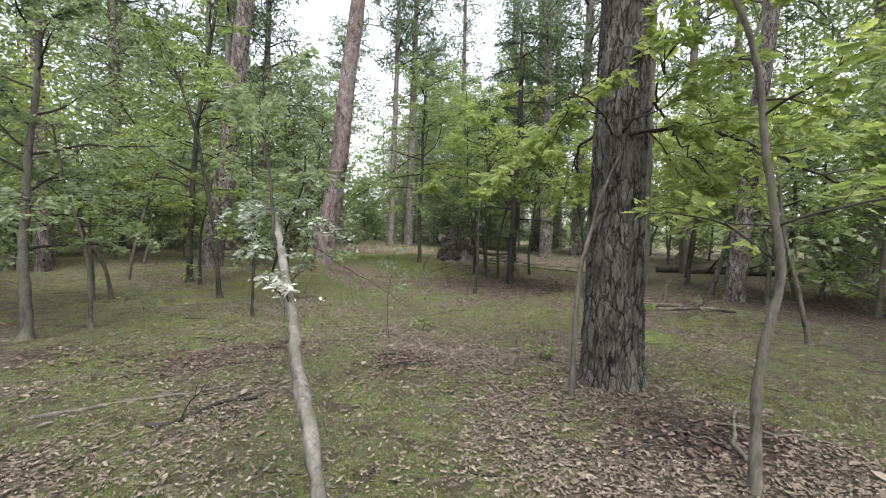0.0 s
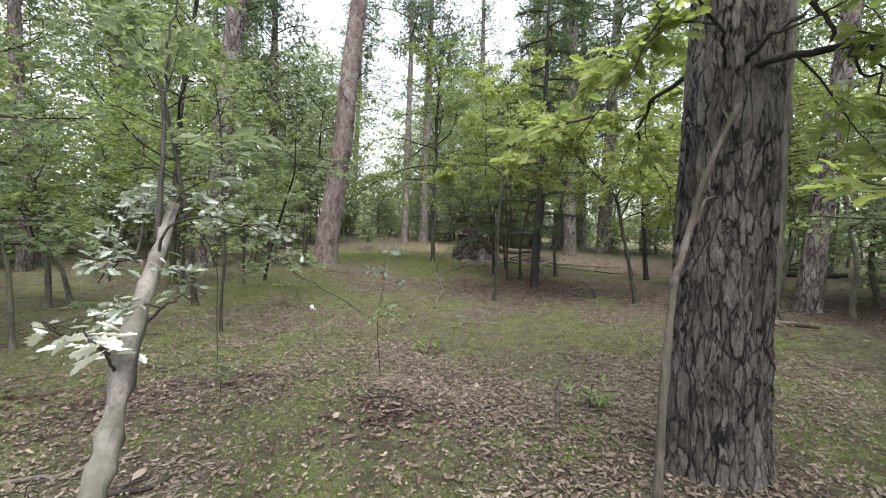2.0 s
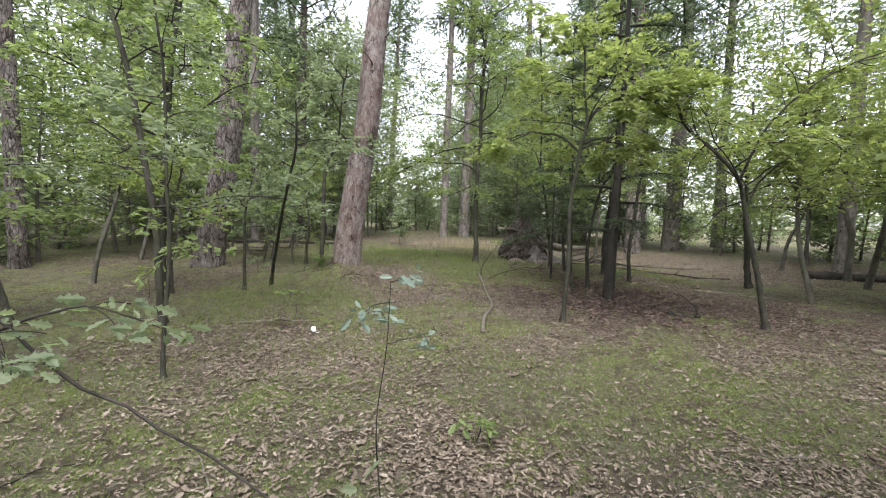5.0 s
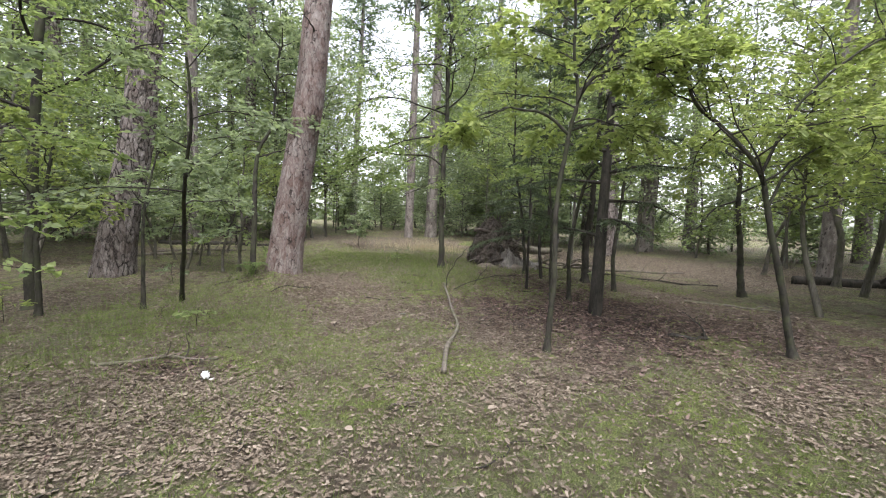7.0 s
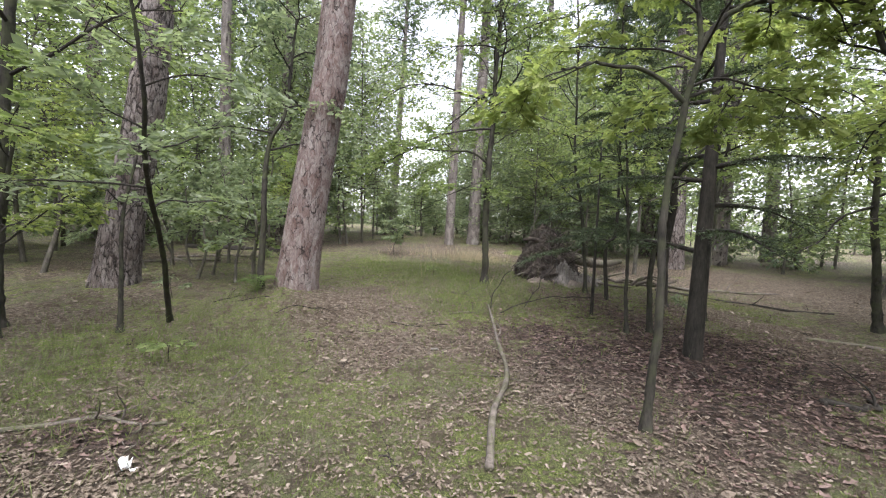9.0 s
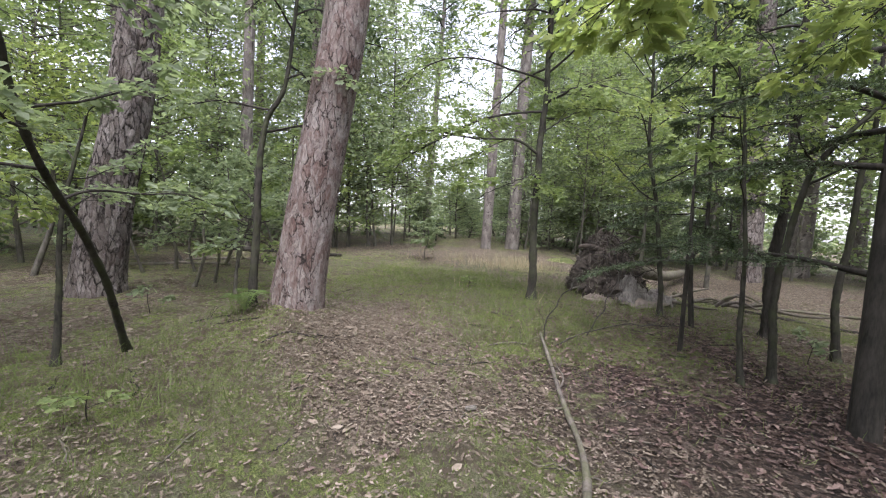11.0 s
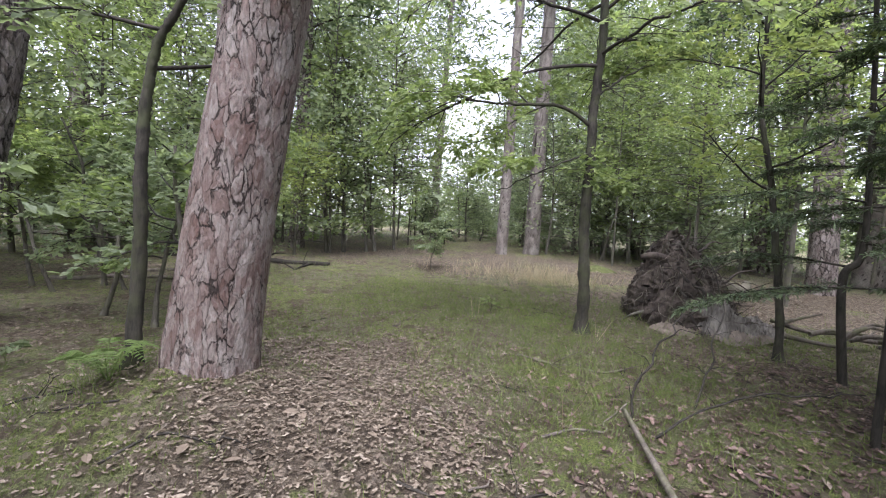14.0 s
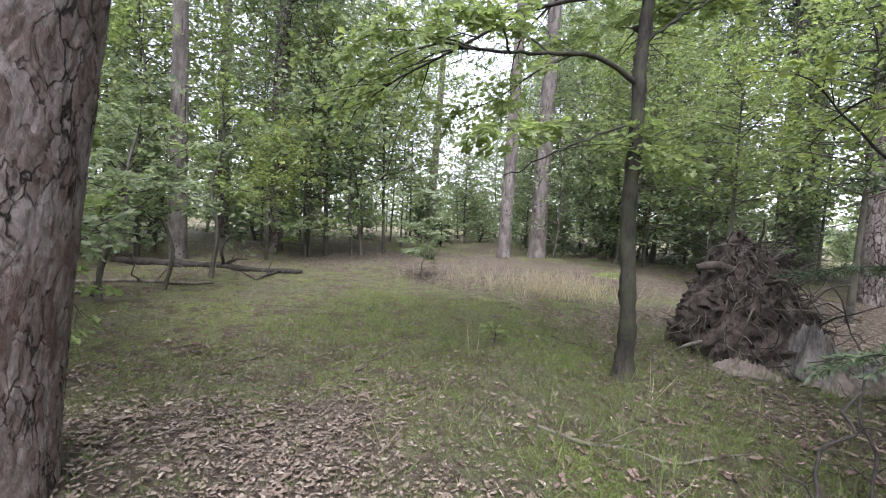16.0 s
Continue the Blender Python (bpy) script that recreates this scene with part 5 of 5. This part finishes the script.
def thicket_oak(x, y, h, mat, seed, low=0.18, leaf=0.19, sprays=46, per=52, name="oak_tree"):
    """A leafy tree seen from afar: stem, main boughs, and flat sprays of leaves with gaps between."""
    rng = np.random.default_rng(seed)
    thing = tagged(new(name), "leafy young oak in the undergrowth of the wood", "tree", "undergrowth oaks")
    thing.location = (x, y, land_at(x, y))
    line = spline([(0, 0, -0.1), (rng.normal(0, 0.15), rng.normal(0, 0.15), h * 0.35), (rng.normal(0, 0.3), rng.normal(0, 0.3), h)], 24)
    v, f = tube(line, np.linspace(0.065, 0.015, 24), 7)
    part("trunk", mesh_of("trunk", v, f, M_THICKET), thing)
    wood, P, A, N, S = [], [], [], [], []
    for k in range(sprays):
        s = low + (1 - low) * (k + rng.uniform(0, 1)) / sprays
        o = at_height(line, h * s * 0.92)
        a = k * 2.4 + rng.normal(0, 0.4)
        ln = h * 0.40 * rng.uniform(0.35, 1.1) * (1.15 - 0.7 * s)
        d = np.array([math.cos(a), math.sin(a), 0.15 + rng.normal(0, 0.15)])
        e = o + d * ln
        wood.append(tube(np.stack([o, (o + e) / 2 + [0, 0, 0.05 * ln], e]), [0.02, 0.012, 0.004], 4))
        side = np.array([-d[1], d[0], 0])
        knot = rng.integers(0, 4, per)
        along, across, up = np.array([0.45, 0.7, 0.85, 1.05])[knot] * ln, rng.normal(0, 0.22 * ln + 0.05, 4)[knot], rng.normal(0, 0.08, 4)[knot]
        spread = 0.10 * ln + 0.07
        P.append(o + d * (along + rng.normal(0, spread, per))[:, None] + side * (across + rng.normal(0, spread, per))[:, None] + np.array([0, 0, 1.0]) * (up + rng.normal(0, 0.045 + 0.03 * ln, per))[:, None])
        ang = rng.uniform(0, 6.28, per)
        A.append(np.stack([np.cos(ang), np.sin(ang), rng.normal(-0.25, 0.5, per)], -1))
        N.append(np.array([0, 0, 1.0]) + rng.normal(0, 0.8, (per, 3)))
        S.append(leaf * rng.uniform(0.35, 1.15, per))
    b = part("crown", tubes_mesh("crown", wood, M_THICKET), thing)
    vv, ff = leaves_data(np.vstack(P), np.vstack(A), np.vstack(N), np.concatenate(S), [(0, 0, 0), (0.5, 0.27, 0.06), (1, 0, -0.04)])
    part("foliage", mesh_of("foliage", vv, ff, mat, False), b)
    return thing


bushes = [thicket_oak(-11.5, 27.0, 6.0, M_LEAF, 701, 0.06), thicket_oak(-16.0, 23.0, 8.5, M_LEAF_DULL, 702, 0.08), thicket_oak(4.0, 28.5, 5.0, M_LEAF_DULL, 703, 0.06), thicket_oak(11.5, 22.0, 7.0, M_LEAF, 704, 0.12), thicket_oak(-13.0, 17.0, 4.5, M_LEAF_DULL, 705, 0.08),
          thicket_oak(3.4, 20.5, 6.5, M_LEAF, 706, 0.34, 0.13, 56, 80), thicket_oak(7.4, 13.0, 5.0, M_LEAF_YOUNG, 707, 0.40, 0.115, 56, 85)]
for x, y, k, s in ((-9.6, 13.8, 6, 0.9), (-10.4, 17.0, 5, 0.9), (-7.2, 6.6, 6, 0.85), (-10.2, 5.4, 1, 0.8), (-11.4, 8.6, 1, 0.9), (-11.0, 14.5, 3, 0.9), (8.6, 15.2, 6, 1.3), (5.9, 12.8, 6, 0.95), (6.8, 10.9, 6, 1.1), 
                   (9.4, 8.4, 6, 1.1), (10.6, 10.0, 3, 1.0), (2.2, 22.6, 5, 0.9), (2.8, 25.8, 2, 1.1), (0.6, 29.5, 3, 1.0), (-0.6, 27.5, 2, 0.8), (-8.2, 20.6, 6, 0.7), (-11.4, 20.4, 3, 0.9),
                   (-6.0, 33.0, 2, 1.0), (-9.5, 34.0, 2, 0.8), (-7.5, 38.0, 0, 0.9), (-2.8, 31.0, 2, 0.9), (9.4, 24.0, 3, 0.9)):
    m = Matrix.Translation((x, y, land_at(x, y))) @ Matrix.Rotation(x * 7 + y, 4, "Z") @ Matrix.Diagonal((s, s, s, 1))
    copy_thing(bushes[k], m)
brng = np.random.default_rng(800)
for ring, (lo, hi, n) in enumerate(((9, 20, 22), (20, 32, 46), (32, 60, 64))):
    tries = 0
    made = 0
    while made < n and tries < 4000:
        tries += 1
        a, d = brng.uniform(0, 6.28), brng.uniform(lo, hi)
        x, y = -1 + d * math.sin(a), 9 + d * math.cos(a)
        if y < -6 and brng.uniform() < 0.85:
            continue
        axis = -1.2 - 0.26 * (y - 12)
        if abs(x - axis) < 3.2 and -8 < y < 40 or (abs(x) < 6.2 and y < 13 and y > -4) or (-6 < x < 8 and 12 < y < 24) or (4 < x < 13 and 12 < y < 22):
            continue
        put(bushes[int(brng.integers(0, 6))], x, y, brng.uniform(0, 6.28), brng.uniform(0.7, 1.25))
        made += 1

tall = [thicket_oak(-12.5, 30.5, 13.0, M_LEAF_DULL, 721, 0.22, 0.24, 80, 60), thicket_oak(13.0, 27.0, 14.0, M_LEAF, 722, 0.3, 0.24, 80, 60), thicket_oak(3.0, 34.0, 12.0, M_LEAF_DULL, 723, 0.15, 0.24, 80, 60)]
for k, (x, y, s) in enumerate(((-16.0, 24.5, 1.05), (-20.0, 20.5, 1.1), (-14.5, 28.5, 1.05), (-24.0, 18.0, 1.2), (-22.0, 27.0, 1.2), (-17.5, 15.5, 0.9), (-14.5, 21.5, 0.8), (-11.0, 24.0, 0.7), (-12.0, 16.0, 0.75), (11.0, 21.0, 0.8), (13.0, 17.0, 0.85), (-6.6, 24.0, 0.85), (-7.9, 22.0, 0.75), (-9.5, 28.5, 0.9), (-18.0, 10.0, 1.0), (-17.0, 28.0, 1.0), (-8.4, 31.5, 0.75), (-3.6, 38.5, 0.9), (0.8, 33.0, 0.9),
                               (2.0, 29.0, 0.75), (6.2, 27.2, 0.8), (9.5, 29.0, 0.95), (12.5, 12.0, 0.8), (12.0, 7.5, 0.85), (16.0, 14.0, 1.0), (17.0, 21.0, 1.0), (9.5, 6.0, 0.7), (8.0, 36.0, 1.0), (3.6, 40.0, 1.0), (-6.0, 44.0, 1.1), (-14.0, 36.0, 1.1),
                               (-22.0, 23.0, 1.2), (20.0, 27.0, 1.2), (-21.0, 15.0, 1.1), (0.5, 24.5, 0.55), (-2.0, 29.5, 0.75), (-1.2, 35.0, 0.95), (-8.6, 29.5, 0.7), (-5.0, 50.0, 1.1), (-2.5, 43.0, 1.1), (-6.8, 26.0, 0.5), (1.2, 26.5, 0.7), (-0.4, 31.0, 0.9), (4.6, 26.2, 0.75), (2.2, 31.5, 1.0), (5.5, 34.0, 1.1), (1.0, 37.5, 1.1), (-9.2, 24.0, 0.7), (7.2, 24.6, 0.8), (-12.6, 21.0, 0.8))):
    put(tall[k % 3], x, y, k * 1.7, s)

shrub = thicket_oak(-15.5, 31.0, 2.6, M_LEAF_DULL, 731, 0.06, 0.18, 40, 46, "shrub")
shrub["label"] = "low leafy shrub at the edge of the wood"
sr = np.random.default_rng(870)
for x, y, s in ((-12.0, 25.0, 1.1), (-13.5, 22.0, 1.0), (-15.0, 27.0, 1.3), (-8.0, 32.0, 1.0), (-5.6, 35.0, 1.1), (-3.2, 34.0, 1.0), (-1.6, 29.5, 0.8), (0.2, 30.5, 1.0), (1.8, 31.5, 1.0), (3.4, 30.5, 1.1), (5.0, 32.0, 1.2), (7.0, 30.0, 1.2), (3.2, 26.0, 0.7), (9.0, 28.0, 1.1), (11.0, 26.0, 1.2), (13.0, 23.0, 1.2), (14.0, 19.0, 1.2), (-12.0, 18.5, 1.0), (-13.5, 15.0, 1.0), (-12.5, 12.5, 0.9), (-13.0, 9.0, 1.0), (-14.0, 19.0, 1.2), (13.5, 15.0, 1.0), (14.0, 10.0, 1.2), (-10.5, 30.0, 1.2), (-4.6, 40.0, 1.5), (-8.0, 42.0, 1.5)):
    put(shrub, x, y, x * 3 + y, s)
for k in range(60):
    a, d = sr.uniform(0, 6.28), sr.uniform(28, 60)
    x, y = -2 + d * math.sin(a), 10 + d * math.cos(a)
    if abs(x + 1.2 + 0.26 * (y - 12)) < 3 and 0 < y < 38 or y < -15:
        continue
    put(shrub, x, y, sr.uniform(0, 6.28), sr.uniform(0.7, 1.7))

# ---- the wood closing the distance ----
wr = np.random.default_rng(860)
n = 70000
a, d = wr.uniform(0, 6.28, n), wr.uniform(62, 85, n)
z = 24 * wr.uniform(0, 1, n) ** 1.5 * (0.75 + 0.25 * np.sin(a * 23) * np.sin(a * 9 + 1)) * (1 - 0.65 * np.exp(-((a - 6.0) / 0.07) ** 2))
ang = wr.uniform(0, 6.28, n)
woods = new("far_wood", leaves_mesh("far_wood", np.stack([-2 + d * np.sin(a), 12 + d * np.cos(a), z], -1), np.stack([np.cos(ang), np.sin(ang), wr.normal(0, 0.4, n)], -1), wr.normal(0, 1, (n, 3)), wr.uniform(0.5, 1.2, n), [(0, 0, 0), (0.45, 0.27, 0.05), (1, 0, 0)], M_LEAF_DULL))
tagged(woods, "far green wood closing the view all round", "wood", kind="stuff")

# ---- floor cover: fallen leaves, moss shoots, grass ----


def scatter(n, x0, x1, y0, y1, keep, seed):
    rng = np.random.default_rng(seed)
    x, y = rng.uniform(x0, x1, n), rng.uniform(y0, y1, n)
    k = rng.uniform(0, 1, n) < keep(x, y)
    return x[k], y[k], rng


def leaf_cover(name, n, box, seed, size, outline, lift=0.007, dark=False):
    def keep(x, y):
        k = np.clip(1.25 - 1.15 * mossy(x, y), 0.27, 1) ** 1.3
        d = np.clip(rot_and_shade(x, y) * 1.4, 0, 0.92)
        return np.clip(rot_and_shade(x, y) * 1.2 - 0.1, 0, 1) if dark else k * (1 - d)

    x, y, rng = scatter(n, *box, keep, seed)
    a = rng.uniform(0, 6.28, len(x))
    ax = np.stack([np.cos(a), np.sin(a), rng.normal(0, 0.16, len(x))], -1)
    nr = np.stack([rng.normal(0, 0.25, len(x)), rng.normal(0, 0.25, len(x)), np.ones(len(x))], -1)
    p = np.stack([x, y, land(x, y) + lift + rng.uniform(0, 0.010, len(x))], -1)
    ob = new(name, leaves_mesh(name, p, ax, nr, size * rng.uniform(0.35, 1.45, len(x)), outline, M_LITTER_DARK if dark else M_LITTER))
    return tagged(ob, "patches of dark oak leaves, some rotting, some darkened as spruce shade" if dark else "scattered dry beige and brown oak leaves", "leaf litter", kind="stuff")


CURLED = [(0, 0, 0), (0.28, 0.2, 0.09), (0.47, 0.11, 0.0), (0.72, 0.25, 0.14), (1, 0, 0.1)]
leaf_cover("fallen_leaves", 92000, (-4.5, 4.5, 0.6, 9), 1001, 0.039, CURLED)
leaf_cover("fallen_leaves", 90000, (-6, 5, 9, 17), 1002, 0.036, CURLED)
leaf_cover("fallen_leaves", 26000, (-14, 14, 0, 32), 1003, 0.075, OAK_FAR)
CRUMB = [(0, 0, 0), (0.55, 0.26, 0.12), (1, 0, 0.05)]
leaf_cover("leaf_crumbs", 70000, (-3.6, 3.8, 0.8, 8.5), 1005, 0.026, CRUMB, 0.012)
leaf_cover("leaf_crumbs", 70000, (-5, 3.6, 8.5, 15.5), 1006, 0.026, CRUMB, 0.012)
# rotting patches, and darker leaves standing in for shade below the spruces
leaf_cover("rotting_and_shaded_leaves", 50000, (-6, 5.5, 0.8, 16), 1004, 0.06, CURLED, dark=True)


def blades(name, n, box, seed, h, width, mat, keep, label, cat, lean=0.35, tuft=1):
    x, y, rng = scatter(n, *box, keep, seed)
    if tuft > 1:
        x, y = np.repeat(x, tuft), np.repeat(y, tuft)
        x, y = x + rng.normal(0, 0.025, len(x)), y + rng.normal(0, 0.025, len(y))
    ax = np.stack([rng.normal(0, lean, len(x)), rng.normal(0, lean, len(x)), np.ones(len(x))], -1)
    nr = rng.normal(0, 1, (len(x), 3))
    p = np.stack([x, y, land(x, y) - 0.005], -1)
    vv, ff = leaves_data(p, ax, nr, h * rng.uniform(0.4, 1.3, len(x)), [(0, width * 0.7, 0), (0.5, width, 0.1), (1, 0, 0.2)])
    return tagged(new(name, mesh_of(name, vv, ff, mat, False)), label, cat, kind="stuff")


def grassy(x, y):
    return np.clip(0.9 * blob(x, y, -0.9, 14.6, 1.3, 1.7) + 0.3 * blob(x, y, -3.5, 16.5, 2.4, 2.0) + 0.6 * blob(x, y, -4.2, 10.6, 1.3, 1.0) + 0.5 * blob(x, y, 0.3, 16, 1.5, 1.0) + 0.35 * blob(x, y, -3, 8.5, 2, 1.5) + 0.06, 0, 1) * (0.35 + 0.65 * mossy(x, y))


blades("moss", 110000, (-4.5, 4.5, 0.6, 18), 1011, 0.036, 0.08, M_MOSS, lambda x, y: np.clip((mossy(x, y) - 0.35) * 2.2, 0, 1), "cushions of yellow-green moss", "moss", 0.6, 2)
blades("grass", 105000, (-8, 5, 6, 21), 1012, 0.11, 0.016, M_GRASS, grassy, "short thin green forest grass", "grass", 0.5, 3)
blades("grass", 9000, (-6, 3, 9, 18), 1014, 0.24, 0.009, M_GRASS, lambda x, y: np.clip(0.9 * blob(x, y, -3.5, 10.9, 0.7, 0.5) + 0.5 * blob(x, y, -4.6, 10.4, 0.8, 0.6) + 0.55 * blob(x, y, -0.9, 14.2, 1.0, 0.9) + 0.5 * blob(x, y, -0.9, 16.6, 0.9, 0.9) + 0.4 * blob(x, y, -3.9, 12.15, 0.3, 0.25), 0, 1), "longer green grass in loose tufts", "grass", 0.5, 4)
blades("dry_grass", 30000, (-6, 3, 12, 24), 1013, 0.36, 0.006, M_STRAW, lambda x, y: np.clip(1.0 * blob(x, y, -1.4, 19.2, 0.7, 0.7) + 0.2 * blob(x, y, -2.6, 19.4, 1.0, 0.6) + 0.012 * blob(x, y, -1.3, 14.0, 0.8, 1.2), 0, 1), "pale dry grass tufts in the glade", "grass", 0.4, 3)
for cx, cy, sx, sy, hh in ((-0.14, 22.5, 0.55, 0.3, 0.16), (2.95, 6.15, 0.42, 0.3, 0.15)):
    uu, rr_ = np.meshgrid(np.linspace(0, 2 * np.pi, 40, endpoint=False), np.linspace(0, 1, 14))
    x, y = cx + sx * rr_ * np.cos(uu) * (1 + 0.15 * np.sin(3 * uu)), cy + sy * rr_ * np.sin(uu)
    q = np.stack([x, y, land(x, y) - 0.02 + hh * (1 - rr_ ** 2) + 0.02 * wave(uu * 5, rr_ * 8, 87, 1.0)], -1)
    i, j = np.meshgrid(np.arange(13), np.arange(40), indexing="ij")
    k = (j + 1) % 40
    tagged(new("moss_cushion", mesh_of("moss_cushion", q, np.stack([i * 40 + j, (i + 1) * 40 + j, (i + 1) * 40 + k, i * 40 + k], -1).reshape(-1, 4), M_MOSSPAD)), "bright yellow-green moss cushion on the ground", "moss")

# ---- oak seedlings close to the ground ----


def seedling(x, y, h, n, seed, mat, label):
    rng = np.random.default_rng(seed)
    base = np.array([x, y, land_at(x, y)])
    thing = tagged(new("oak_seedling"), label, "seedling", "oak seedlings")
    thing.location = base
    top = np.array([rng.normal(0, 0.06), rng.normal(0, 0.06), h])
    c_ = spline([(0, 0, -0.03), top * 0.5 + rng.normal(0, 0.02, 3), top], 10)
    v_, f_ = tube(c_, np.linspace(0.006, 0.002, 10), 5)
    stem_ = part("stem", mesh_of("stem", v_, f_, M_TWIG), thing)
    for k in range(3):
        o = c_[4 + k * 2]
        a_ = k * 2.1 + rng.uniform(0, 1)
        w_, l_ = spray(rng, o, (math.cos(a_), math.sin(a_), 0.3), h * rng.uniform(0.5, 0.9), 0.003, 3, n, 0.085, bare=0.4)
        br = part("branch", tubes_mesh("branch", w_, M_TWIG), thing)
        part("foliage", leaves_mesh("foliage", *l_, OAK_FINE, mat), br)
    return thing


for k, (x, y, h, n, mat, what) in enumerate(((-6.0, 10.1, 0.4, 4, M_LEAF_YOUNG, "yellow-green"), 
                                             (-3.6, 10.3, 0.25, 3, M_LEAF, "green"), (2.4, 13.9, 0.3, 4, M_LEAF_DULL, "dull green"), (-5.0, 7.2, 0.3, 3, M_LEAF_DULL, "dull green"), (-0.3, 6.4, 0.18, 2, M_LEAF, "green"), (1.15, 4.9, 0.22, 2, M_LEAF, "green"),
                                             (-5.4, 12.4, 0.35, 4, M_LEAF_DULL, "dull green"), (-2.0, 15.9, 0.16, 2, M_LEAF, "green"), (3.6, 7.6, 0.25, 3, M_LEAF, "green"))):
    seedling(x, y, h, n, 1200 + k, mat, what + " oak seedling growing out of the forest floor")

whip = tagged(new("oak_sapling"), "thin bare whip with a tuft of pale bluish leaves", "sapling")
wb = np.array([-0.66, 5.5, land_at(-0.66, 5.5)])
whip.location = wb
wr_ = np.random.default_rng(1250)
cw = spline([(0, 0, -0.04), (-0.03, -0.05, 0.5), (0.02, -0.08, 0.9), (0.05, -0.14, 1.2)], 20)
v, f = tube(cw, np.linspace(0.004, 0.0015, 20), 6)
part("stem", mesh_of("stem", v, f, M_TWIG), whip)
for k in range(4):
    a = k * 1.7 + 0.4
    w_, l_ = spray(wr_, cw[13 + k * 2], (math.cos(a), math.sin(a), 0.1), 0.2, 0.003, 3, 2, 0.062, bare=0.4)
    br = part("branch", tubes_mesh("branch", w_, M_TWIG), whip)
    part("foliage", leaves_mesh("foliage", *l_, OAK_FINE, M_LEAF_BLUE), br)

# ---- single leaves lying nearest the path ----
lr = np.random.default_rng(1300)
singles = [leaves_mesh("leaf", np.array([[-0.04, 0, 0.0]]), np.array([[1.0, 0, lr.normal(0.05, 0.1)]]), np.array([[lr.normal(0, 0.3), lr.normal(0, 0.3), 1.0]]), np.array([0.07]), [(u, v_, w_ * s) for u, v_, w_ in OAK_FINE], M_LITTER) for s in (1.0, 2.0, -1.5, 3.0)]
for k in range(300):
    y = lr.uniform(1.5, 15.5)
    x = -0.012 * y * y * 0.9 + lr.normal(0, 1.3) + 0.1
    ob = part("leaf", singles[k % 4], ground)
    ob.location = (x, y, land_at(x, y) + 0.016)
    ob.rotation_euler = (lr.normal(0, 0.2), lr.normal(0, 0.2), lr.uniform(0, 6.28))
    s = lr.uniform(0.6, 1.15)
    ob.scale = (s, s, s)
